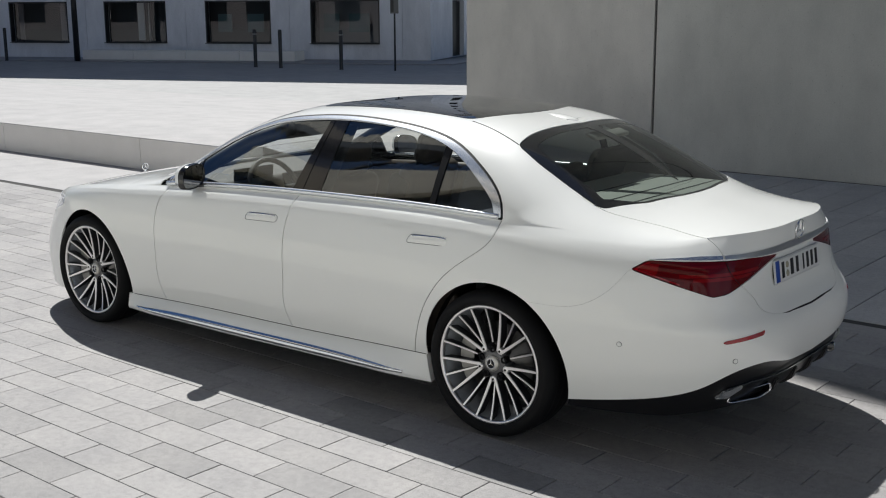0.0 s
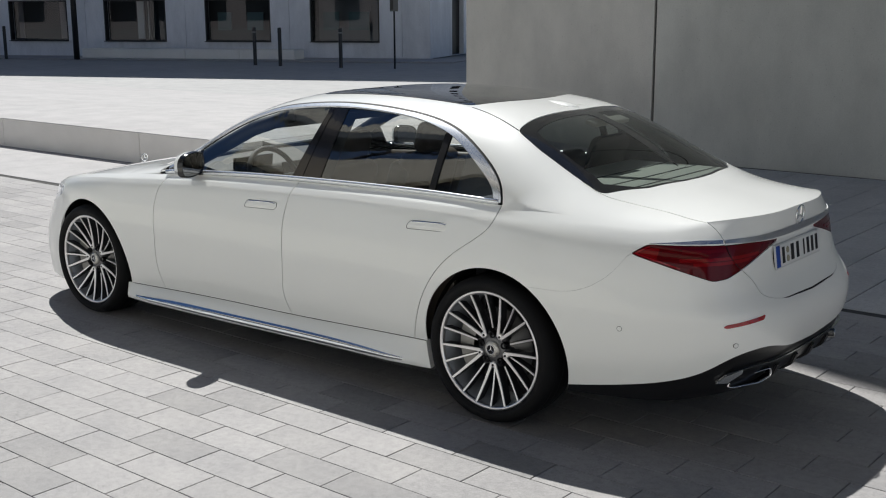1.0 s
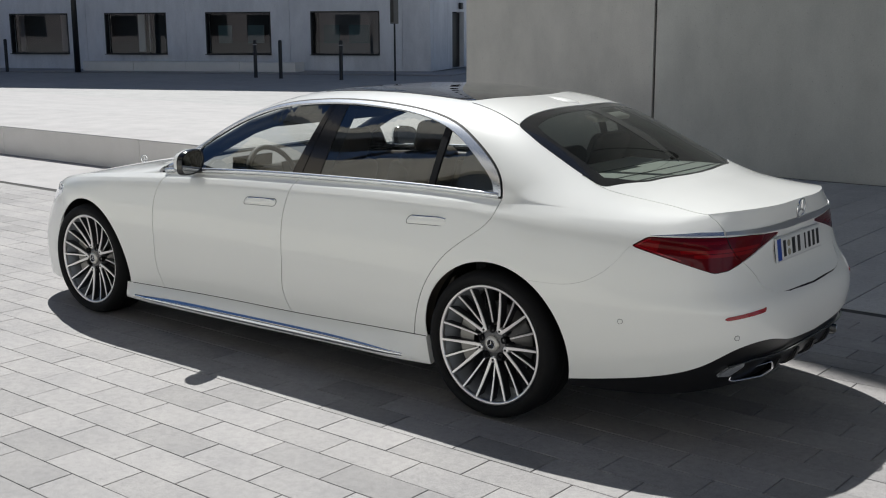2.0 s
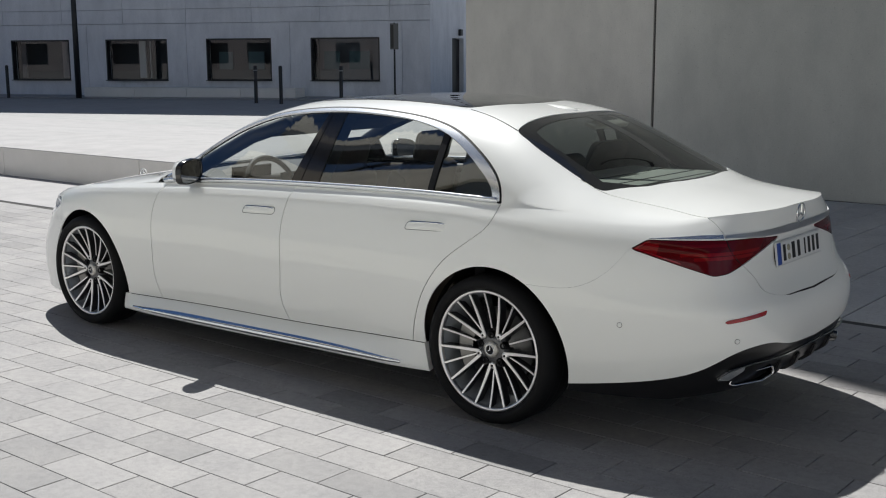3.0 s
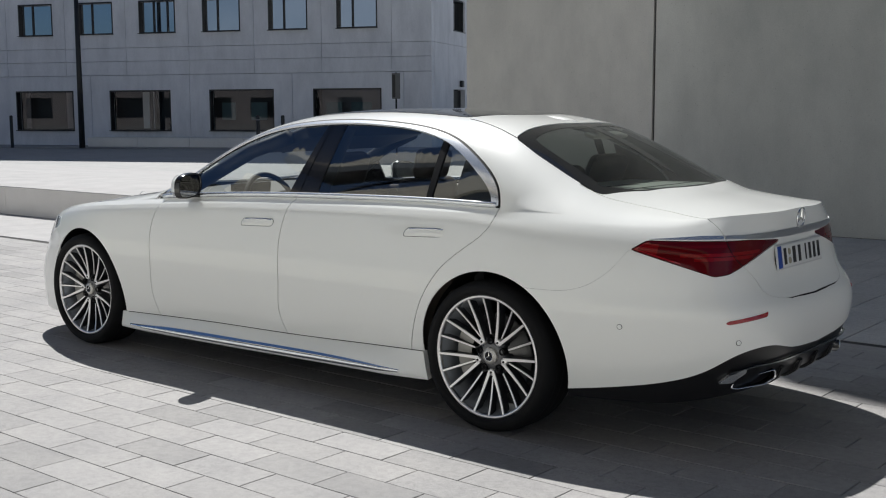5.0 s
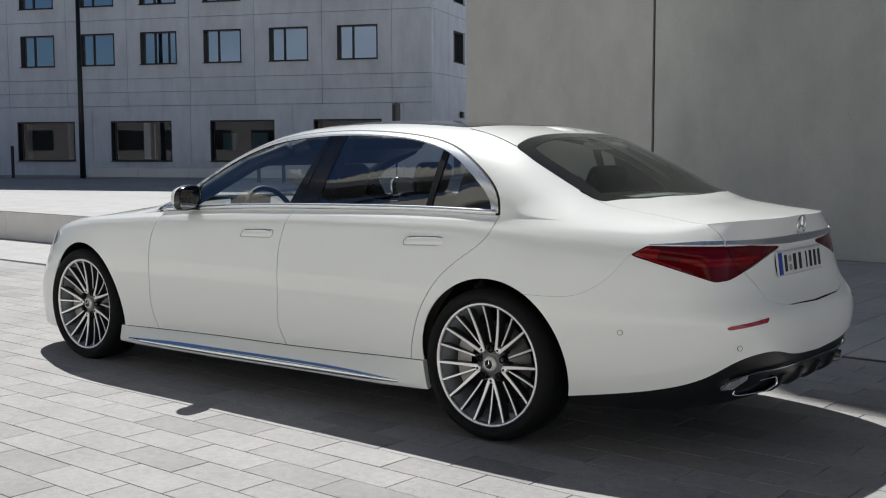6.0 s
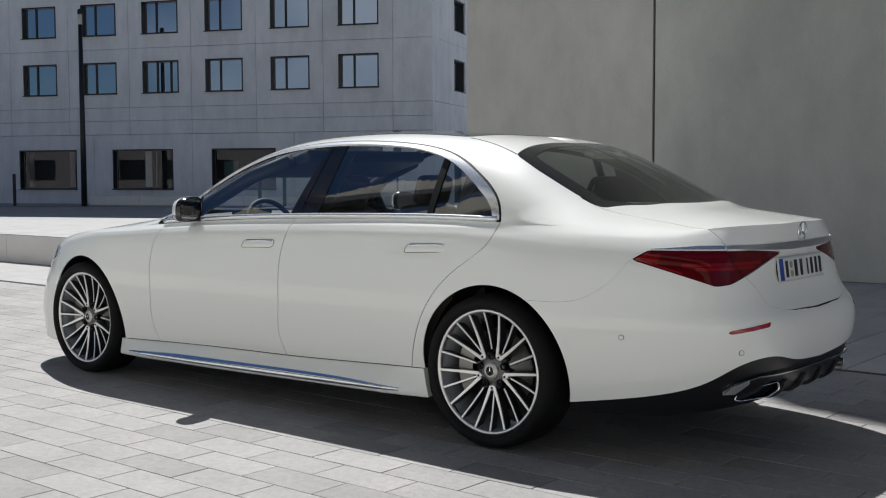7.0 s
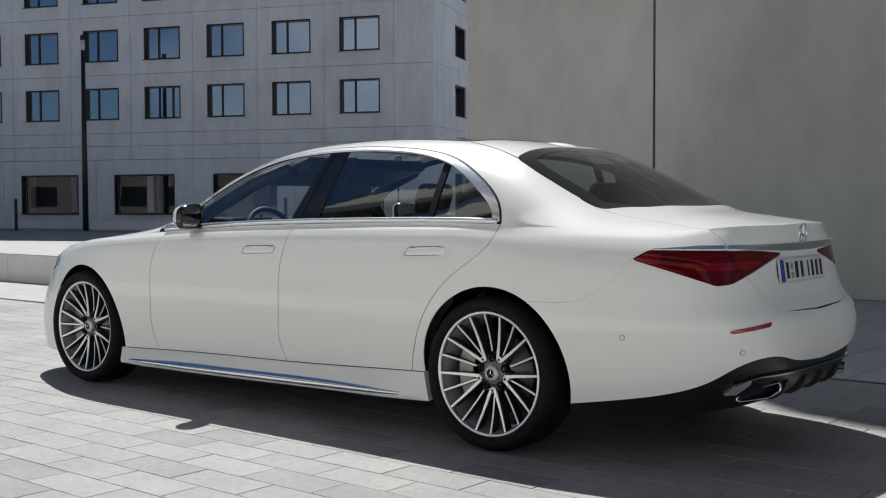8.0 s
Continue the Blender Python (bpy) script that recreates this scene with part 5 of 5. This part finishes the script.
# ---- front lamps, liners ----
def front(s):
    z_in = lambda p, u: np.minimum(np.minimum(p[:, 2] - 0.645 - 0.10 * np.clip((p[:, 0] + 2.25) / 0.3, 0, 1), 0.795 + 0.02 * (p[:, 0] + 2.0) - p[:, 2]), np.minimum(-1.955 - p[:, 0] - 0.5 * (0.80 - p[:, 2]) * 0.4, p[:, 0] + 2.36))
    shell("headlight", cut(hull_grid, z_in), CLEAR_LENS, car, s, lift=0.003, depth=0.01, label="headlight with clear lens")


for s in (-1, 1):
    front(s)
    for x0, r in ((1.612, 0.415), (-1.608, 0.41)):
        wl = part("wheel_liner", lathe([(r, 0.45), (r, 0.865)], 40, "y", (-10, 190)), BLACK_TRIM, car)
        wl.matrix_world = pose(x0, 0, 0.353, 0, 0, 0 if s > 0 else 180)
        back = bmesh.new()
        ring = [back.verts.new((r * math.cos(a), 0.45, r * math.sin(a))) for a in [radians(-10 + 200 * k / 24) for k in range(25)]]
        back.faces.new(ring)
        part("liner_back", back, BLACK_TRIM, wl)
hump = bmesh.new()
bmesh.ops.create_uvsphere(hump, u_segments=28, v_segments=16, radius=1.0)
for v in hump.verts:
    v.co = Vector((v.co.x * 0.12 + 0.02 * v.co.z, v.co.y * 0.055, v.co.z * 0.022))
part("roof_aerial", hump, PAINT, car, "low white roof aerial", True).matrix_world = pose(1.36, 0.0, 1.430, 0, 7, 0)


# ---- wheels ----
def spoke(parent, r0, r1, a0, a1, w0, w1, y0, deep, name="spoke"):
    """A slim spoke from radius r0 at angle a0 to r1 at a1, bright on its face and dark on its flanks."""
    bm = bmesh.new()
    rows = []
    for k in range(9):
        t = k / 8
        q = Vector((math.cos(radians(a0)), 0, math.sin(radians(a0)))) * r0 * (1 - t) + Vector((math.cos(radians(a1)), 0, math.sin(radians(a1)))) * r1 * t
        r, a = q.length, math.atan2(q.z, q.x)
        w = (w0 + (w1 - w0) * t) / 2
        y = y0 * (1 - t) ** 1.2 - 0.0105 * t ** 3 + 0.004 * math.sin(math.pi * t)
        c, d = Vector((math.cos(a), 0, math.sin(a))), Vector((-math.sin(a), 0, math.cos(a)))
        p = c * r + Vector((0, y, 0))
        rows.append([bm.verts.new(p + d * w * e + Vector((0, dy, 0))) for e, dy in ((-1.25, deep), (-1.0, 0.004), (-0.8, 0.0), (0.8, 0.0), (1.0, 0.004), (1.25, deep))])
    for a, b in zip(rows, rows[1:]):
        for i in range(5):
            f = bm.faces.new((a[i], a[i + 1], b[i + 1], b[i]))
            f.material_index = 0 if i in (1, 2, 3) else 1
    bm.faces.new(rows[0]), bm.faces.new(rows[-1])
    bmesh.ops.recalc_face_normals(bm, faces=bm.faces)
    return part(name, bm, [RIM, RIM_DARK], parent)


def make_wheel():
    """A wheel whose outer face looks to -y, its axle at the origin."""
    barrel = part("wheel", lathe([(0.268, 0.215), (0.262, 0.19), (0.252, 0.12), (0.258, 0.05), (0.268, 0.022), (0.274, 0.004)], 72), mat("rim_barrel", (0.36, 0.38, 0.41), 0.35, 0.4), car, "multi-spoke light alloy wheel", True)
    part("rim_lip", lathe([(0.272, 0.012), (0.2715, -0.002), (0.275, -0.010), (0.2845, -0.013), (0.2895, -0.009), (0.290, 0.004)], 96), RIM, barrel, "bright machined rim lip", True)
    prof = [(0.262, 0.19), (0.285, 0.222), (0.315, 0.236), (0.338, 0.225), (0.350, 0.205), (0.3555, 0.18), (0.356, 0.10), (0.3555, 0.03), (0.350, 0.002), (0.337, -0.020), (0.318, -0.030), (0.300, -0.024), (0.289, -0.010), (0.287, 0.006)]
    tyre = part("tyre", lathe(prof, 120), TYRE, barrel, "black low-profile tyre", True)
    for y in (0.05, 0.10, 0.15):
        part("tread_groove", lathe([(0.3562, y - 0.005), (0.3566, y), (0.3562, y + 0.005)], 72), BLACK_TRIM, tyre)
    hub = part("hub", lathe([(0.0, 0.032), (0.046, 0.032), (0.062, 0.036), (0.074, 0.046), (0.080, 0.07), (0.07, 0.10)], 48), RIM_MID, barrel, "dark grey hub", True)
    for k in range(5):
        a = -86.5 + 72 * k
        # a bright forked arm, a spoke between its legs and one beside it, both set deeper at their roots
        for e in (-1, 1):
            spoke(barrel, 0.070, 0.284, a + e * 6.5, a + e * 18.0, 0.019, 0.0118, 0.028, 0.045)
        for b in (a, a + 36):
            spoke(barrel, 0.100, 0.284, b, b, 0.0085, 0.0115, 0.040, 0.04)
        gusset = part("spoke_gusset", lathe([(0.0, 0.018), (0.024, 0.019), (0.034, 0.026), (0.038, 0.06)], 24), RIM_DARK, barrel, smooth=True)
        gusset.matrix_world = pose(math.cos(radians(a)) * 0.066, 0.020, math.sin(radians(a)) * 0.066)
        c = (math.cos(radians(a)) * 0.078, math.sin(radians(a)) * 0.078)
        node = part("spoke_root", lathe([(0.0, -0.003), (0.0095, -0.003), (0.015, -0.001), (0.0175, 0.004), (0.020, 0.04)], 24), RIM, barrel, smooth=True)
        node.matrix_world = pose(c[0], 0.029, c[1])
        part("pin", lathe([(0.0, -0.006), (0.005, -0.006), (0.006, -0.002)], 14), BLACK_TRIM, node)
        b = a + 36
        bolt = part("wheel_bolt", lathe([(0.0, 0.012), (0.009, 0.012), (0.010, 0.006), (0.0160, 0.002), (0.0175, 0.03)], 20), BLACK_TRIM, barrel)
        bolt.matrix_world = pose(math.cos(radians(b)) * 0.068, 0.027, math.sin(radians(b)) * 0.068)
    cap = part("centre_cap", lathe([(0.0, -0.004), (0.026, -0.004), (0.029, -0.003), (0.036, 0.0), (0.0395, 0.004), (0.0405, 0.02)], 40), mat("cap_grey", (0.58, 0.56, 0.52), 0.42, 0.7), barrel, "silver centre cap", True)
    star_badge(0.024, "cap_badge", cap, pose(0, -0.004, 0))
    part("cap_field", lathe([(0.0, -0.0048), (0.0225, -0.0048), (0.0235, -0.004)], 32), BLACK_TRIM, cap)
    cap.matrix_local = pose(0, 0.020, 0)
    return barrel


first = make_wheel()
brake = part("brake_disc", lathe([(0.06, 0.10), (0.06, 0.07), (0.085, 0.07), (0.09, 0.085), (0.19, 0.085), (0.19, 0.12), (0.10, 0.12)], 64), DISC, car, "steel brake disc", True)
bm = lathe([(0.125, 0.05), (0.205, 0.05), (0.215, 0.06), (0.215, 0.15), (0.125, 0.15)], 14, "y", (150, 215))
bmesh.ops.holes_fill(bm, edges=bm.edges[:])
caliper = part("brake_caliper", bm, mat("caliper_grey", (0.30, 0.29, 0.27), 0.4, 0.5), car, "grey brake caliper")
for x, s, turn in ((1.600, -1, 0), (-1.608, -1, 21.5), (1.600, 1, 5), (-1.608, 1, 30)):
    face = 0.938 if x > 0 else 0.918
    m = pose(x, s * face, 0.356, 0, 0, 0 if s < 0 else 180)
    if (x, s) == (1.600, -1):
        first.matrix_world = brake.matrix_world = caliper.matrix_world = m
    else:
        copy_thing(first, m @ pose(0, 0, 0, 0, turn, 0))
        copy_thing(brake, m)
        copy_thing(caliper, m)


# ---- cabin ----
def cushion(name, size, bevel, m, material, parent, label=""):
    ob = part(name, blob(size, bevel, 5), material, parent, label, True)
    ob.matrix_local = m
    return ob


def seat(x, y, lean, rear):
    place = pose(x + 0.27, y, 0.80, 0, lean, 0)
    back = cushion("car_seat", (0.13, 0.50, 0.56), 0.06, place, LEATHER_BROWN, car, "brown leather seat")
    cushion("seat_cushion", (0.54, 0.50, 0.16), 0.06, place.inverted() @ pose(x, y, 0.48, 0, -6, 0), LEATHER_BROWN, back)
    for e in (-1, 1):
        cushion("seat_bolster", (0.15, 0.09, 0.46), 0.04, pose(-0.03, e * 0.22, -0.03, 0, 0, 0), LEATHER, back)
    head = cushion("headrest", (0.10, 0.33, 0.20) if rear else (0.10, 0.30, 0.20), 0.05, pose(-0.01, 0, 0.37), LEATHER_BROWN if not rear else LEATHER, back)
    for e in (-1, 1):
        part("headrest_post", tube([(0, e * 0.06, -0.14), (0, e * 0.06, -0.05)], 0.006, 8), CHROME, head)


for x, y, lean in ((-0.18, -0.38, 18), (-0.18, 0.38, 18), (1.02, -0.40, 22), (1.02, 0.40, 22)):
    seat(x, y, lean, x > 0.5)
cushion("centre_headrest", (0.10, 0.26, 0.17), 0.05, pose(1.40, 0.03, 1.11, 0, 22, 0), LEATHER, car, "dark leather centre headrest")
dash = part("dashboard", blob((0.46, 1.42, 0.16), 0.06, 4), LEATHER, car, "dark padded dashboard", True)
dash.matrix_world = pose(-0.82, 0, 0.92, 0, 6, 0)
screen = part("centre_screen", box(-0.01, 0.0, -0.16, 0.16, -0.14, 0.14, 0.004), BLACK_GLOSS, dash)
screen.matrix_local = pose(0.27, 0, -0.04, 0, -25, 0)
part("dial_screen", box(0.17, 0.19, -0.53, -0.22, 0.03, 0.145, 0.004), BLACK_GLOSS, dash)
wheel_rim = part("steering_wheel", tube([(0, 0.185 * math.cos(a), 0.185 * math.sin(a)) for a in [2 * math.pi * k / 40 for k in range(40)]], 0.016, 10, True), LEATHER, car, "dark steering wheel", True)
part("wheel_boss", blob((0.05, 0.15, 0.12), 0.02), LEATHER, wheel_rim, smooth=True)
for a in (180, 0, 270):
    c = (math.cos(radians(a)), math.sin(radians(a)))
    part("wheel_spoke", tube([(0, 0.05 * c[0], 0.05 * c[1]), (0, 0.18 * c[0], 0.18 * c[1])], 0.014, 8), SATIN, wheel_rim)
wheel_rim.matrix_world = pose(-0.44, -0.38, 0.93, 0, -24, 0)
part("parcel_shelf", box(1.50, 2.13, -0.53, 0.53, 1.070, 1.098, 0.01), mat("shelf_cloth", (0.72, 0.71, 0.65), 0.8), car, "pale parcel shelf")
for x in (1.72, 1.90, 2.02):
    part("shelf_seam", box(x, x + 0.012, -0.52, 0.52, 1.096, 1.100), LEATHER, car)
part("cabin_floor", box(-1.16, 1.16, -0.84, 0.84, 0.25, 0.30), LEATHER, car)
part("centre_console", blob((1.5, 0.24, 0.34), 0.05), LEATHER, car, smooth=True).matrix_world = pose(0.1, 0, 0.52)
part("boot_liner", box(1.46, 2.44, -0.60, 0.60, 0.40, 0.98, 0.02), BLACK_TRIM, car)
part("rear_bulkhead", box(1.36, 1.42, -0.72, 0.72, 0.3, 1.03), LEATHER, car)
both("headliner", cut(top_grid, lambda p, u: ROOF_EDGE(p[:, 0]) + 0.03 - p[:, 1], lambda p, u: p[:, 0] - 0.05, lambda p, u: 1.44 - p[:, 0]), LEATHER_LIGHT, lift=-0.03, depth=0.0)
for s in (-1, 1):
    shell("pillar_lining", cut(top_grid, lambda p, u: -dlo(p) - 0.0, lambda p, u: np.minimum(p[:, 0] - 1.2, 2.1 - p[:, 0]), lambda p, u: -frit(p, u) - 0.0), LEATHER, car, s, lift=-0.025, depth=0.0)
    shell("quarter_lining", cut((pane_lid,) + top_grid[1:], lambda p, u: dlo(p), lambda p, u: p[:, 0] - Q2(p[:, 2]) - 0.10), LEATHER, car, s, lift=-0.045, depth=0.0)
    part("belt_lining", tube([(-0.84, s * 0.79, 0.930), (0.0, s * 0.805, 0.970), (0.8, s * 0.80, 0.995), (1.5, s * 0.765, 1.015), (1.75, s * 0.72, 1.03)], 0.032, 10), LEATHER_BROWN, car, "brown leather ledge under the window", True)
    for x0, x1 in ((-0.86, 0.20), (0.28, 1.3)):
        part("door_lining", box(x0, x1, s * 0.80 - 0.02, s * 0.80 + 0.02, 0.32, 0.95, 0.015), LEATHER_BROWN, car, "brown leather door lining")
header = part("header_lining", blob((0.40, 1.02, 0.07), 0.025, 4), LEATHER, car, "dark lining over the windscreen", True)
header.matrix_world = pose(-0.17, 0, 1.318, 0, -15, 0)
for s in (-1, 1):
    part("pillar_trim", tube([(-0.90, s * 0.67, 0.99), (-0.62, s * 0.632, 1.125), (-0.36, s * 0.595, 1.25), (-0.10, s * 0.54, 1.335)], 0.042, 12), LEATHER, car, "dark windscreen pillar lining", True)
    visor = cushion("sun_visor", (0.16, 0.36, 0.02), 0.008, pose(-0.28, s * 0.30, 1.315, 0, -22, 0), LEATHER_LIGHT, car, "pale folded sun visor")
part("brake_light_housing", blob((0.07, 0.34, 0.022), 0.008), LEATHER_LIGHT, car, "pale high brake light housing", True).matrix_world = pose(1.60, 0.10, 1.352, 0, 16, 0)
mirror_in = cushion("inside_mirror", (0.03, 0.24, 0.07), 0.012, pose(-0.36, 0, 1.275), BLACK_GLOSS, car)
part("mirror_stem", tube([(-0.02, 0, 0.0), (-0.05, 0, 0.06)], 0.008, 6), BLACK_TRIM, mirror_in)


# ---- paving, slab by slab ----
def slab_mesh(name, lx, ly, material, chamfer=0.004, deep=0.05):
    bm = bmesh.new()
    rings = []
    for inset, z in ((0.0, -deep), (0.0, -chamfer), (chamfer, 0.0)):
        rings.append([bm.verts.new((x, y, z)) for x, y in ((-lx / 2 + inset, -ly / 2 + inset), (lx / 2 - inset, -ly / 2 + inset), (lx / 2 - inset, ly / 2 - inset), (-lx / 2 + inset, ly / 2 - inset))])
    for a, b in zip(rings, rings[1:]):
        for i in range(4):
            bm.faces.new((a[i], a[(i + 1) % 4], b[(i + 1) % 4], b[i]))
    bm.faces.new(rings[-1])
    me = bpy.data.meshes.new(name)
    bm.to_mesh(me)
    bm.free()
    me.materials.append(material)
    return me


def field(root, me, places, near, limit, name):
    """Slabs at their places: the nearest as objects of their own, the rest joined."""
    places = sorted(places, key=near)
    for x, y, turn, tilt, drop in places[:limit]:
        o = new(name, me)
        o.parent = root
        o.matrix_basis = pose(x, y, drop, tilt[0], tilt[1], turn)
    verts, faces = [], []
    base = [v.co.copy() for v in me.vertices]
    quads = [list(f.vertices) for f in me.polygons]
    for x, y, turn, tilt, drop in places[limit:]:
        m, k = pose(x, y, drop, tilt[0], tilt[1], turn), len(verts)
        verts += [(m @ v)[:] for v in base]
        faces += [[k + i for i in q] for q in quads]
    if faces:
        rest = bpy.data.meshes.new(name + "_rest")
        rest.from_pydata(verts, [], faces)
        rest.materials.append(me.materials[0])
        o = new(name + "_field", rest)
        o.parent = root
        tagged(o, kind="stuff")


def paving():
    rng = random.Random(4)
    root = thing("pavement", pose(0, 0, 0), "grey stone paving laid in half-offset courses", "pavement", kind="structure")
    part("joint_bed", box(-22, 12.8, -3.8, 7.89, -0.028, -0.0068), JOINT, root)
    turn, lx, ly = -0.78, 0.4215, 0.2022
    me = slab_mesh("paving_slab", lx - 0.0042, ly - 0.0042, SLAB, 0.0018)
    c, s = math.cos(radians(turn)), math.sin(radians(turn))
    places = []
    for j in range(-27, 24):
        for i in range(-46, 34):
            a, b = (i + 0.5 + (0.5 if j % 2 else 0.0)) * lx + 0.014, (j + 0.5) * ly
            x, y = a * c - b * s, -2.144 + a * s + b * c
            if -18 < x < 12.6 and y - x * s / c > -3.38 and y < 2.06:
                places.append((x, y, turn, (rng.gauss(0, 0.10), rng.gauss(0, 0.08)), rng.uniform(-0.0012, 0.0)))
    field(root, me, places, lambda p: (p[0] - 1.6) ** 2 * 0.5 + (p[1] + 1.9) ** 2, 300, "slab")
    pm = slab_mesh("pale_slab", 0.355, 1.90, PLANK)
    pale = []
    for i in range(-42, 30):
        x = 1.605 + 0.362 * i
        for k in range(3):
            y = 2.165 + 0.953 + 1.906 * k
            if x > -5.2:
                pale.append((x, y, 0.0, (rng.gauss(0, 0.03), rng.gauss(0, 0.08)), rng.uniform(-0.002, 0.0)))
    for k in range(4):
        part("verge_slab", box(-5.38 - 4.2 * (k + 1), -5.386 - 4.2 * k, 2.1, 3.676, -0.02, 0.0, 0.003), PLAZA, root)
    field(root, pm, pale, lambda p: (p[0] - 1.5) ** 2 + (p[1] - 3) ** 2, 120, "pale_slab")


paving()


# paving behind the viewer, added as a reflector for the shaded flank
def south_paving():
    rng = random.Random(9)
    root = thing("pavement_south", pose(0, 0, 0, 0, 0, -0.78), "unseen pale slabs added to bounce sunlight onto the car", "pavement", kind="structure")
    part("joint_bed", box(-30, 40, -11.3, -3.366, -0.027, -0.006), JOINT, root)
    me = slab_mesh("large_slab", 1.192, 0.592, PALE)
    places = []
    for j in range(13):
        for i in range(57):
            x = -29.0 + 1.2 * (i + (0.5 if j % 2 else 0.0))
            places.append((x, -3.664 - 0.6 * j, 0.0, (rng.gauss(0, 0.05), rng.gauss(0, 0.04)), rng.uniform(-0.002, 0.0)))
    field(root, me, places, lambda p: (p[0] - 3.0) ** 2 * 0.4 + (p[1] + 5.0) ** 2, 120, "pale_slab")


south_paving()
